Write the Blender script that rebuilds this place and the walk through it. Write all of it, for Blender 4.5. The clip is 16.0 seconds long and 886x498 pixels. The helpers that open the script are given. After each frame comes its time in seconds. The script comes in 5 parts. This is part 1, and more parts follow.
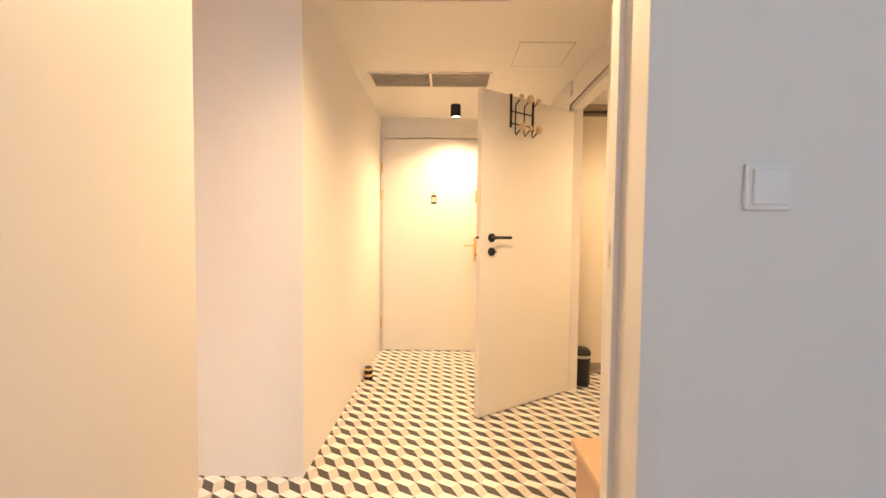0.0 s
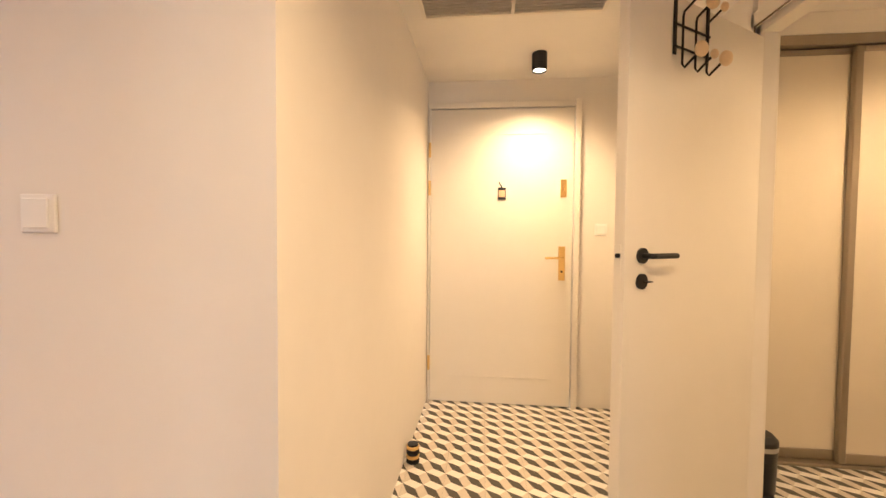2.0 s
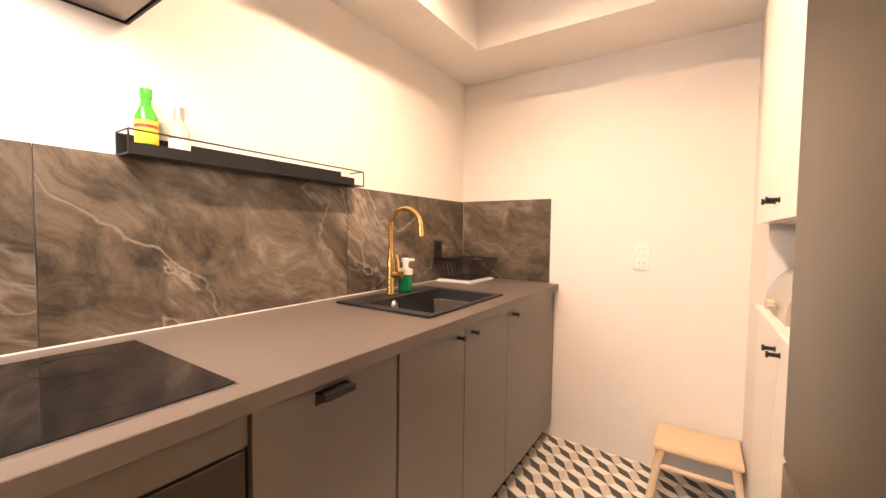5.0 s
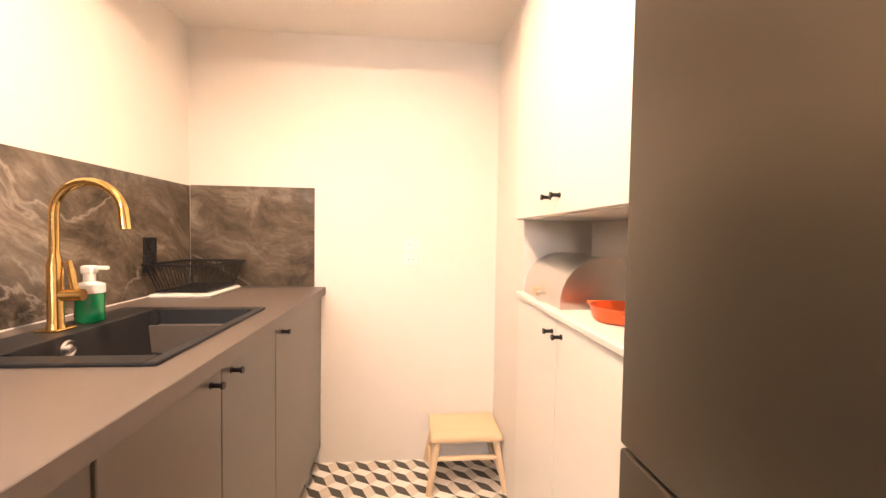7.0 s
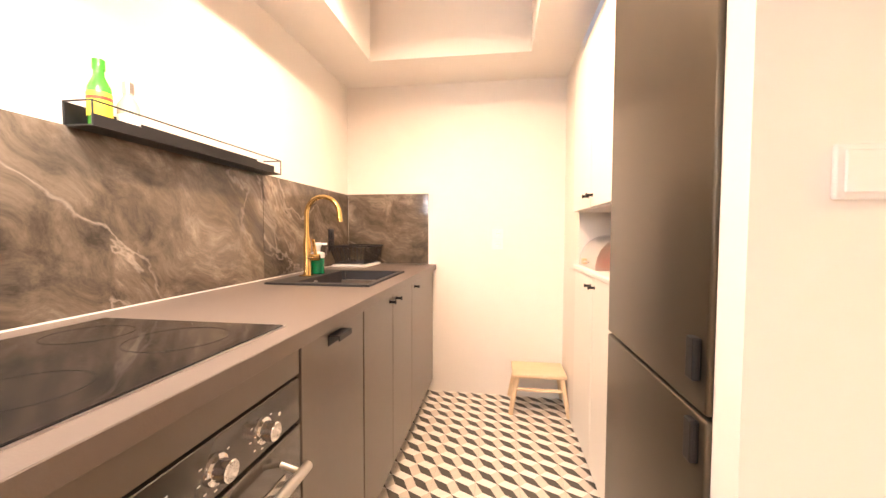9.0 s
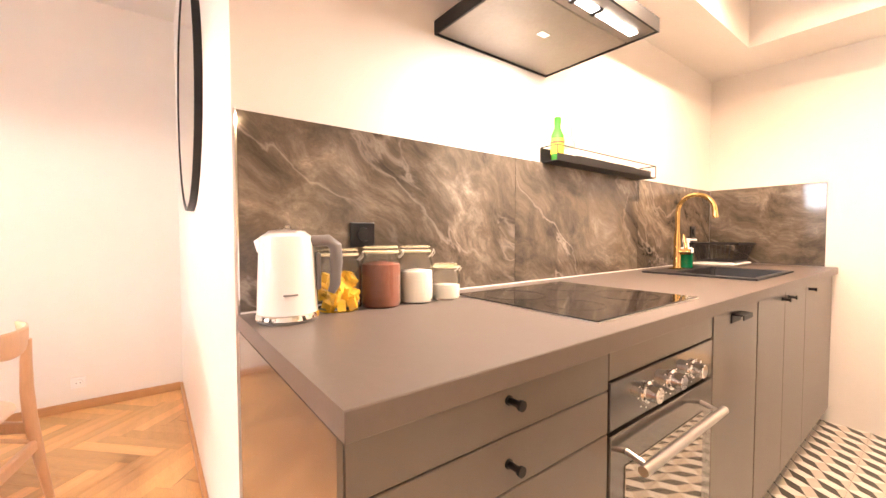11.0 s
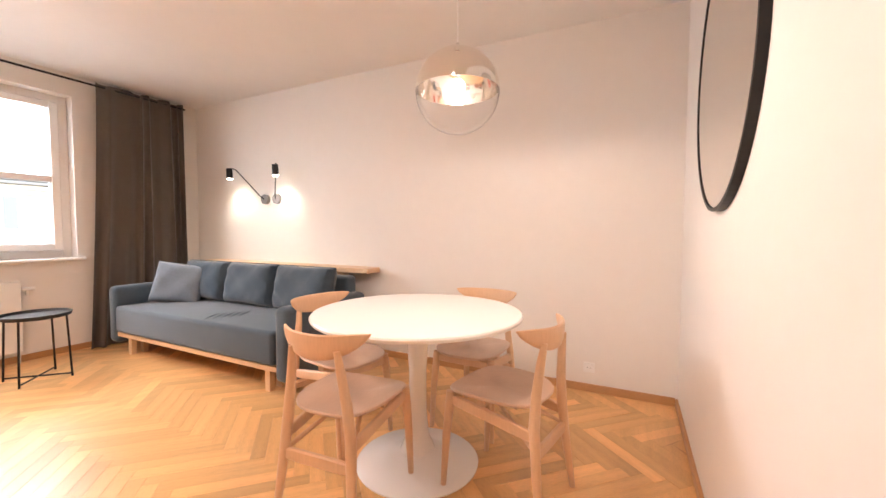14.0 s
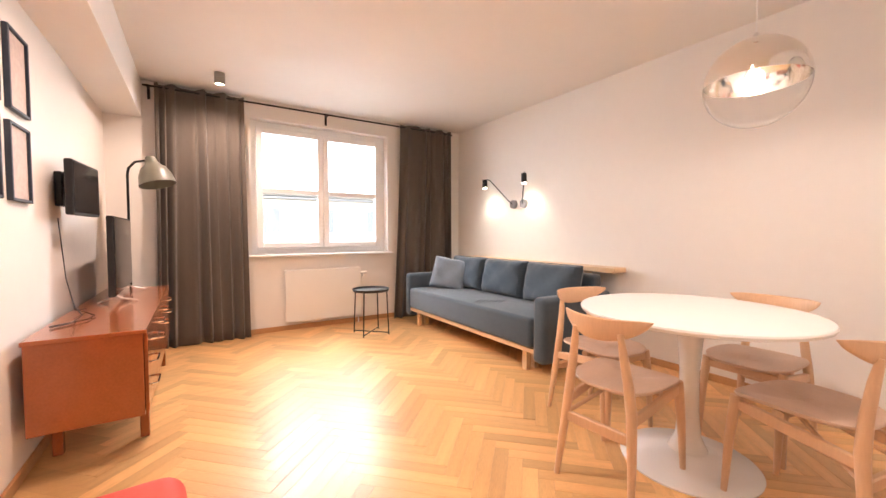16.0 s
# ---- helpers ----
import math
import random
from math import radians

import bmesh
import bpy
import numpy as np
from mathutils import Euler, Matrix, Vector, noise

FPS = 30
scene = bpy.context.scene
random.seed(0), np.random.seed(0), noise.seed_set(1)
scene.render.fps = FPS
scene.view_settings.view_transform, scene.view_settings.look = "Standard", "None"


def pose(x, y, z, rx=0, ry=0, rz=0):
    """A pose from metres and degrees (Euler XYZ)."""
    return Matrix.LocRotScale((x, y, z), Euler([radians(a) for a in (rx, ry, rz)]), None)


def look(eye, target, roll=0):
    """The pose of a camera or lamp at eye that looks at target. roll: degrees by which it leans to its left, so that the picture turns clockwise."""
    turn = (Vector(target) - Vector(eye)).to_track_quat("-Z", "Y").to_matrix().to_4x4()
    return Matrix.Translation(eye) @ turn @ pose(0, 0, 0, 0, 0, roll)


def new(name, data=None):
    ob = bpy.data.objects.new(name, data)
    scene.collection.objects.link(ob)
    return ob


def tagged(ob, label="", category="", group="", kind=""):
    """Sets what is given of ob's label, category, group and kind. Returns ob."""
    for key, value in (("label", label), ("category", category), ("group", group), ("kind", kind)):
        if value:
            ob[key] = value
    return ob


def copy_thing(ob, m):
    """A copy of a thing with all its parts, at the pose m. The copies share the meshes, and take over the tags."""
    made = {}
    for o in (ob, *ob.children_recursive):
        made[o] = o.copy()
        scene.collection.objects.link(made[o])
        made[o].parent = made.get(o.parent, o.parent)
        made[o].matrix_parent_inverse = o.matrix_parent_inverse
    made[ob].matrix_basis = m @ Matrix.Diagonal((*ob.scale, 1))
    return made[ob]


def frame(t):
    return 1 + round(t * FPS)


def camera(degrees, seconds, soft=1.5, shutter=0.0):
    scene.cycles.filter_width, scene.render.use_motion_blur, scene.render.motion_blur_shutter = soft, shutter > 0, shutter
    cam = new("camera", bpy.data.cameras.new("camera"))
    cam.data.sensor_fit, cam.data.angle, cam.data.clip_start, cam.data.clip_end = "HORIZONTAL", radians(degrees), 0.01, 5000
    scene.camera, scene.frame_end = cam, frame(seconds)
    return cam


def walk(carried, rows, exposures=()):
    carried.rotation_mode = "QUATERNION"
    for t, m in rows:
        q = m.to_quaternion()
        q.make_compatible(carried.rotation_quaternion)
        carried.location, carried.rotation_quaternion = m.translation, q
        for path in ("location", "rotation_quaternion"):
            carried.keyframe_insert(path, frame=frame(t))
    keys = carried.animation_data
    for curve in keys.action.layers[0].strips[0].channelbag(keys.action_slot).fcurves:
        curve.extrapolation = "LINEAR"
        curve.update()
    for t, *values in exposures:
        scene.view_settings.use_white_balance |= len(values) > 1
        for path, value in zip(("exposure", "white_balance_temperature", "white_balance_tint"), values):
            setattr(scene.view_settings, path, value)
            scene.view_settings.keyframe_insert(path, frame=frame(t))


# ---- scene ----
cam = camera(97.9, 16.0)
EXPOSURES = [(0.0, 0.42), (1.5, 0.1), (2.5, 0.0), (3.0, -0.10), (3.7, 0.0), (6.0, 0.74), (7.0, 0.76), (8.2, 0.88), (10.5, 1.05), (11.0, 1.12), (12.0, 1.15), (12.6, 0.98), (13.0, 0.68), (13.5, 0.54), (14.0, 0.50), (16.0, 0.50)]
PATH = [
    (0, (1.078, 1.303, 1.128), (1.058, 3.301, 1.053), 0.6),
    (0.5, (1.025, 1.668, 1.134), (0.997, 3.667, 1.065), 0.5),
    (1, (1.008, 1.977, 1.135), (0.968, 3.975, 1.066), 0.6),
    (1.5, (0.94, 2.222, 1.146), (0.879, 4.22, 1.077), 0.4),
    (2, (0.824, 2.326, 1.174), (0.62, 4.314, 1.103), 0.5),
    (2.5, (0.688, 2.424, 1.188), (0.148, 4.348, 1.114), 0.5),
    (3, (0.506, 2.534, 1.207), (-0.337, 4.345, 1.121), 0.7),
    (3.5, (0.308, 2.553, 1.219), (-0.79, 4.222, 1.127), 0.6),
    (3.7, (0.218, 2.572, 1.222), (-0.97, 4.178, 1.127), 0.6),
    (5.8, (-0.633, 3.017, 1.179), (-1.417, 4.856, 1.106), 1.1),
    (6, (-0.655, 3.061, 1.186), (-1.222, 4.978, 1.113), 1.1),
    (6.5, (-0.65, 3.181, 1.189), (-0.706, 5.179, 1.101), 1.3),
    (7, (-0.632, 3.081, 1.169), (-0.455, 5.071, 1.096), 0.9),
    (7.5, (-0.632, 2.867, 1.164), (-0.445, 4.856, 1.088), 0.8),
    (8, (-0.627, 2.684, 1.164), (-0.445, 4.674, 1.082), 0.6),
    (8.2, (-0.628, 2.616, 1.159), (-0.452, 4.607, 1.076), 0.6),
    (10.3, (-0.569, 2.093, 1.081), (-1.872, 3.608, 1.002), -0.2),
    (10.5, (-0.589, 2.043, 1.083), (-1.949, 3.507, 1.003), -0.1),
    (11, (-0.655, 1.937, 1.089), (-2.249, 3.143, 1.016), -0.1),
    (11.5, (-0.727, 1.844, 1.096), (-2.566, 2.628, 1.027), 0.2),
    (12, (-0.804, 1.811, 1.122), (-2.785, 2.08, 1.052), 0.2),
    (12.5, (-0.93, 1.784, 1.121), (-2.925, 1.658, 1.062), 0.6),
    (13, (-1.121, 1.794, 1.141), (-3.079, 1.402, 1.041), 0.2),
    (13.5, (-1.147, 1.814, 1.137), (-3.048, 1.201, 1.029), 0.3),
    (14, (-1.072, 1.81, 1.126), (-2.865, 0.929, 1.033), 0.2),
    (14.5, (-0.963, 1.833, 1.126), (-2.598, 0.685, 1.039), 0.1),
    (15, (-0.818, 1.864, 1.116), (-2.299, 0.522, 1.036), 0.1),
    (15.5, (-0.727, 1.857, 1.102), (-2.025, 0.337, 1.022), 0.1),
    (16, (-0.684, 1.79, 1.107), (-1.763, 0.108, 1.025), -0.0),
]
walk(cam, [(t, look(eye, target, roll)) for t, eye, target, roll in PATH],
     exposures=EXPOSURES)

# ---- world and lights ----
world = bpy.data.worlds.new("sky")
scene.world = world
world.use_nodes = True
wt = world.node_tree
sky = wt.nodes.new("ShaderNodeTexSky")
sky.sky_type, sky.sun_disc = 'NISHITA', False
sky.sun_elevation, sky.sun_rotation = radians(28), radians(0)
wt.links.new(sky.outputs[0], wt.nodes["Background"].inputs[0])
wt.nodes["Background"].inputs[1].default_value = 0.15

sun = new("sun", bpy.data.lights.new("sun", 'SUN'))
sun.data.energy, sun.data.angle, sun.data.color = 5.0, radians(10), (1.0, 0.96, 0.9)
sun.matrix_basis = look((0, 40, 21.3), (0, 0, 0))

WARM = (1.0, 0.675, 0.37)
SOFT_WARM = (1.0, 0.76, 0.655)
KITCHEN_WARM = (1.0, 0.675, 0.46)


def lamp(name, kind, place, power, colour, target=None, size=0.05, **more):
    ob = new(name, bpy.data.lights.new(name, kind))
    ob.data.energy, ob.data.color = power, colour
    if kind == 'AREA':
        ob.data.size = size
        if "size_y" in more:
            ob.data.shape, ob.data.size_y = 'RECTANGLE', more["size_y"]
    else:
        ob.data.shadow_soft_size = size
    if kind == 'SPOT':
        ob.data.spot_size, ob.data.spot_blend = radians(more.get("cone", 110)), more.get("blend", 0.8)
    ob.matrix_basis = look(place, target) if target else pose(*place)
    return ob


# bright sky above the roofs outside the living room window, and the bedroom window's daylight
lamp("window_daylight", 'AREA', (-2.0, -3.75, 2.30), 185, (0.92, 0.94, 1.0), (-2.0, -1.2, 1.45), 3.2, size_y=1.3)
lamp("bedroom_daylight", 'AREA', (1.8, -2.28, 1.6), 30, (0.62, 0.78, 1.0), (1.8, 1.9, 1.3), 1.5, size_y=1.4)
lamp("hall_spot_light", 'SPOT', (1.14, 4.65, 2.13), 98, WARM, (1.14, 4.60, 0), 0.03, cone=150, blend=1.0)
# unseen lamp at an assumed place, added to brighten the passage walls
lamp("passage_fill_light", 'SPOT', (1.2, 2.55, 2.13), 88, WARM, (1.2, 2.55, 0), 0.03, cone=165)
# unseen fill lamp, added because the kitchen came out too dark
lamp("kitchen_fill_light", 'SPOT', (-0.90, 3.85, 2.44), 118, KITCHEN_WARM, (-0.86, 3.90, 0), 0.03, cone=157)
# added lamp, hidden from view, that lights the side room
lamp("bath_fill_light", 'SPOT', (2.75, 3.8, 2.19), 60, WARM, (2.75, 3.8, 0), 0.03, cone=155)
lamp("hood_strip_light", 'AREA', (-1.30, 2.97, 1.727), 10, (1.0, 0.82, 0.72), (-1.36, 2.97, 0), 0.03, size_y=0.42)
lamp("pendant_light", 'POINT', (-2.5, 1.17, 1.677), 19, SOFT_WARM, None, 0.02)
lamp("reading_light", 'SPOT', (-3.76, -2.075, 1.66), 10, (1.0, 0.84, 0.68), (-3.90, -2.00, 0.6), 0.02, cone=125)
lamp("reading_light", 'SPOT', (-3.76, -1.385, 1.65), 10, (1.0, 0.84, 0.68), (-3.90, -1.40, 0.6), 0.02, cone=125)
# the middle one, y -0.35, is unseen and added to brighten the room
for y, power in ((-2.28, 68), (-0.35, 72), (1.55, 8)):
    lamp("living_spot_light", 'SPOT', (-0.90, y, 2.44), power, SOFT_WARM, (-0.90, y, 0), 0.03, cone=165)


# ---- materials ----
def mat(name, colour, rough=0.6, metal=0.0, vary=0.0, scale=6.0, bump=0.0, bump_scale=60.0, stretch=None, coat=0.0, rand=0.0,
        trans=0.0, ior=1.45, emit=None, strength=0.0, sheen=0.0):
    """One Principled surface with colour variation at two scales and a fine relief."""
    m = bpy.data.materials.new(name)
    m.use_nodes = True
    nt = m.node_tree
    b = nt.nodes["Principled BSDF"]
    b.inputs["Base Color"].default_value = (*colour, 1)
    b.inputs["Roughness"].default_value, b.inputs["Metallic"].default_value = rough, metal
    b.inputs["Coat Weight"].default_value, b.inputs["Coat Roughness"].default_value = coat, 0.12
    b.inputs["Transmission Weight"].default_value, b.inputs["IOR"].default_value = trans, ior
    b.inputs["Sheen Weight"].default_value = sheen
    if emit:
        b.inputs["Emission Color"].default_value, b.inputs["Emission Strength"].default_value = (*emit, 1), strength
    if vary or bump or rand:
        co = nt.nodes.new("ShaderNodeTexCoord")
        mp = nt.nodes.new("ShaderNodeMapping")
        mp.inputs["Scale"].default_value = stretch or (1, 1, 1)
        nt.links.new(co.outputs["Object"], mp.inputs[0])
    if vary or rand:
        big, fine = nt.nodes.new("ShaderNodeTexNoise"), nt.nodes.new("ShaderNodeTexNoise")
        big.inputs["Scale"].default_value, fine.inputs["Scale"].default_value = scale * 0.35, scale * 4
        fine.inputs["Detail"].default_value = 6
        add = nt.nodes.new("ShaderNodeMath")
        add.operation = 'ADD'
        for k, n in enumerate((big, fine)):
            nt.links.new(mp.outputs[0], n.inputs["Vector"])
            nt.links.new(n.outputs["Fac"], add.inputs[k])
        rng = nt.nodes.new("ShaderNodeMapRange")
        rng.inputs["From Min"].default_value, rng.inputs["From Max"].default_value = 0.6, 1.4
        rng.inputs["To Min"].default_value, rng.inputs["To Max"].default_value = 1 - vary, 1 + vary
        nt.links.new(add.outputs[0], rng.inputs[0])
        val = rng.outputs[0]
        if rand:
            info = nt.nodes.new("ShaderNodeObjectInfo")
            r2 = nt.nodes.new("ShaderNodeMapRange")
            r2.inputs["To Min"].default_value, r2.inputs["To Max"].default_value = 1 - rand, 1 + rand
            nt.links.new(info.outputs["Random"], r2.inputs[0])
            mul = nt.nodes.new("ShaderNodeMath")
            mul.operation = 'MULTIPLY'
            nt.links.new(val, mul.inputs[0]), nt.links.new(r2.outputs[0], mul.inputs[1])
            val = mul.outputs[0]
        hsv = nt.nodes.new("ShaderNodeHueSaturation")
        hsv.inputs["Color"].default_value = (*colour, 1)
        nt.links.new(val, hsv.inputs["Value"])
        nt.links.new(hsv.outputs[0], b.inputs["Base Color"])
    if bump:
        n = nt.nodes.new("ShaderNodeTexNoise")
        n.inputs["Scale"].default_value, n.inputs["Detail"].default_value = bump_scale, 5
        nt.links.new(mp.outputs[0], n.inputs["Vector"])
        bp = nt.nodes.new("ShaderNodeBump")
        bp.inputs["Strength"].default_value, bp.inputs["Distance"].default_value = bump, 0.002
        nt.links.new(n.outputs["Fac"], bp.inputs["Height"])
        nt.links.new(bp.outputs[0], b.inputs["Normal"])
    return m


WALL = mat("wall_paint", (0.80, 0.765, 0.72), 0.75, vary=0.015, scale=3, bump=0.07, bump_scale=90)
CEIL = mat("ceiling_paint", (0.82, 0.79, 0.75), 0.8, vary=0.015, scale=2, bump=0.06, bump_scale=90)
DOORW = mat("door_lacquer", (0.78, 0.74, 0.68), 0.38, vary=0.015, scale=2, bump=0.05, bump_scale=30)
SHINYW = mat("white_foil", (0.82, 0.79, 0.74), 0.35, vary=0.01, scale=2)
PLASTIC = mat("white_plastic", (0.83, 0.82, 0.80), 0.3, vary=0.01, scale=9)
CABINET = mat("grey_brown_laminate", (0.138, 0.115, 0.097), 0.30, coat=0.2, vary=0.05, scale=5, bump=0.05, bump_scale=200)
ENDPANEL = mat("satin_end_panel", (0.115, 0.085, 0.065), 0.16, coat=0.6, vary=0.05, scale=5)
OVENGLASS = mat("mirror_oven_glass", (0.40, 0.37, 0.33), 0.03, metal=0.75)
WORKTOP = mat("worktop_laminate", (0.144, 0.117, 0.102), 0.36, vary=0.06, scale=14, bump=0.1, bump_scale=260)
FRIDGE = mat("dark_steel", (0.100, 0.084, 0.060), 0.36, metal=0.75, vary=0.03, scale=2, stretch=(1, 1, 0.05))
BLACK = mat("black_lacquer", (0.012, 0.012, 0.013), 0.4, vary=0.1, scale=20)
BLACKM = mat("black_metal", (0.018, 0.018, 0.019), 0.45, metal=0.4, vary=0.08, scale=20)
GLOSSB = mat("black_glass", (0.006, 0.006, 0.007), 0.04, coat=0.6)
SINKM = mat("black_granite", (0.018, 0.018, 0.02), 0.45, vary=0.2, scale=120, bump=0.2, bump_scale=300)
STEEL = mat("brushed_steel", (0.62, 0.60, 0.57), 0.28, metal=1.0, vary=0.03, scale=6, stretch=(1, 12, 1))
CHROME = mat("chrome", (0.8, 0.8, 0.8), 0.08, metal=1.0)
BRASS = mat("polished_brass", (0.83, 0.55, 0.20), 0.14, metal=1.0, vary=0.02, scale=8)
BRASSM = mat("satin_brass", (0.78, 0.55, 0.24), 0.3, metal=1.0, vary=0.04, scale=20)
BEECH = mat("beech_wood", (0.66, 0.43, 0.27), 0.40, vary=0.08, scale=5, stretch=(6, 6, 0.8), bump=0.08, bump_scale=40)
PINE = mat("birch_wood", (0.72, 0.55, 0.36), 0.5, vary=0.07, scale=5, stretch=(1, 8, 8), bump=0.1, bump_scale=50)
OAKRAIL = mat("oak_rail", (0.66, 0.46, 0.28), 0.45, vary=0.08, scale=5, stretch=(8, 1, 8))
SKIRT = mat("oak_skirting", (0.50, 0.27, 0.12), 0.4, vary=0.10, scale=4, stretch=(1, 1, 10), bump=0.08)
TEAK = mat("varnished_mahogany", (0.33, 0.095, 0.030), 0.18, vary=0.12, scale=4, stretch=(6, 0.7, 6), coat=0.5)
FABRIC = mat("slate_blue_fabric", (0.052, 0.078, 0.104), 0.9, vary=0.10, scale=14, bump=0.6, bump_scale=420, sheen=0.3)
FABRICL = mat("light_blue_fabric", (0.19, 0.235, 0.29), 0.9, vary=0.10, scale=14, bump=0.6, bump_scale=380, sheen=0.3)
CURTAIN = mat("taupe_curtain", (0.100, 0.080, 0.064), 0.95, vary=0.08, scale=8, stretch=(4, 4, 0.4), bump=0.3, bump_scale=300, sheen=0.2)
RED = mat("red_fabric", (0.62, 0.07, 0.04), 0.7, vary=0.08, scale=9, bump=0.3, bump_scale=300)
SEATW = mat("seat_veneer", (0.60, 0.42, 0.31), 0.45, vary=0.07, scale=5, stretch=(1, 7, 1))
TABLEW = mat("white_table", (0.85, 0.84, 0.82), 0.22, vary=0.01, scale=3)
GLASS = mat("clear_glass", (1, 1, 1), 0.0, trans=1.0, ior=1.45)
THINGLASS = mat("globe_glass", (0.98, 0.98, 0.98), 0.0, trans=1.0, ior=1.18)
MIRROR = mat("mirror", (0.86, 0.87, 0.86), 0.02, metal=1.0)
GREYM = mat("grey_metal", (0.35, 0.33, 0.31), 0.4, metal=0.6, vary=0.05, scale=10)
GROUT = mat("grout", (0.42, 0.38, 0.33), 0.9, vary=0.08, scale=40)
ASPHALT = mat("street_ground", (0.06, 0.06, 0.06), 0.9, vary=0.2, scale=2)
FACADE = mat("pale_render", (0.70, 0.68, 0.64), 0.85, vary=0.04, scale=1)
ROOFM = mat("slate_roof", (0.34, 0.36, 0.39), 0.7, vary=0.1, scale=3)
BULB = mat("lit_bulb", (1, 0.9, 0.7), 0.4, emit=(1.0, 0.82, 0.55), strength=22)
LEDM = mat("lit_led", (1, 0.95, 0.9), 0.4, emit=(1.0, 0.90, 0.80), strength=14)
SPOTM = mat("lit_lens", (1, 0.95, 0.9), 0.4, emit=(1.0, 0.86, 0.62), strength=18)


def tile_material():
    """Cement tile with a cube pattern: dark, white and sand lozenges on a square lattice of 97 mm."""
    m = mat("cube_pattern_tile", (0.6, 0.55, 0.5), 0.42)
    nt = m.node_tree
    b = nt.nodes["Principled BSDF"]
    geo, sep = nt.nodes.new("ShaderNodeNewGeometry"), nt.nodes.new("ShaderNodeSeparateXYZ")
    nt.links.new(geo.outputs["Position"], sep.inputs[0])

    def math_node(op, a, c=None):
        n = nt.nodes.new("ShaderNodeMath")
        n.operation = op
        for k, v in enumerate((a, c)):
            if v is None:
                continue
            if isinstance(v, (int, float)):
                n.inputs[k].default_value = v
            else:
                nt.links.new(v, n.inputs[k])
        return n.outputs[0]
    u = math_node('FRACT', math_node('DIVIDE', math_node('ADD', sep.outputs[0], 10 * 0.97 + 1.09), 0.097))
    v = math_node('FRACT', math_node('DIVIDE', math_node('ADD', sep.outputs[1], 10 * 0.97 - 4.375), 0.097))
    s = math_node('SUBTRACT', math_node('ADD', u, v), 1.0)
    t = math_node('SUBTRACT', u, v)
    dark = math_node('LESS_THAN', math_node('ADD', math_node('MULTIPLY', math_node('ABSOLUTE', s), 3.0), math_node('ABSOLUTE', t)), 1.0)
    sand = math_node('GREATER_THAN', math_node('MULTIPLY', s, t), 0.0)
    noise_a = nt.nodes.new("ShaderNodeTexNoise")
    noise_a.inputs["Scale"].default_value, noise_a.inputs["Detail"].default_value = 30, 6
    nt.links.new(geo.outputs["Position"], noise_a.inputs["Vector"])
    mix1, mix2 = nt.nodes.new("ShaderNodeMixRGB"), nt.nodes.new("ShaderNodeMixRGB")
    mix1.inputs[1].default_value, mix1.inputs[2].default_value = (0.86, 0.83, 0.77, 1), (0.66, 0.60, 0.52, 1)
    mix2.inputs[2].default_value = (0.075, 0.068, 0.055, 1)
    nt.links.new(sand, mix1.inputs[0]), nt.links.new(mix1.outputs[0], mix2.inputs[1]), nt.links.new(dark, mix2.inputs[0])
    hsv = nt.nodes.new("ShaderNodeHueSaturation")
    info = nt.nodes.new("ShaderNodeObjectInfo")
    tone = math_node('ADD', math_node('MULTIPLY', noise_a.outputs["Fac"], 0.24), math_node('ADD', math_node('MULTIPLY', info.outputs["Random"], 0.06), 0.85))
    nt.links.new(tone, hsv.inputs["Value"]), nt.links.new(mix2.outputs[0], hsv.inputs["Color"])
    nt.links.new(hsv.outputs[0], b.inputs["Base Color"])
    return m


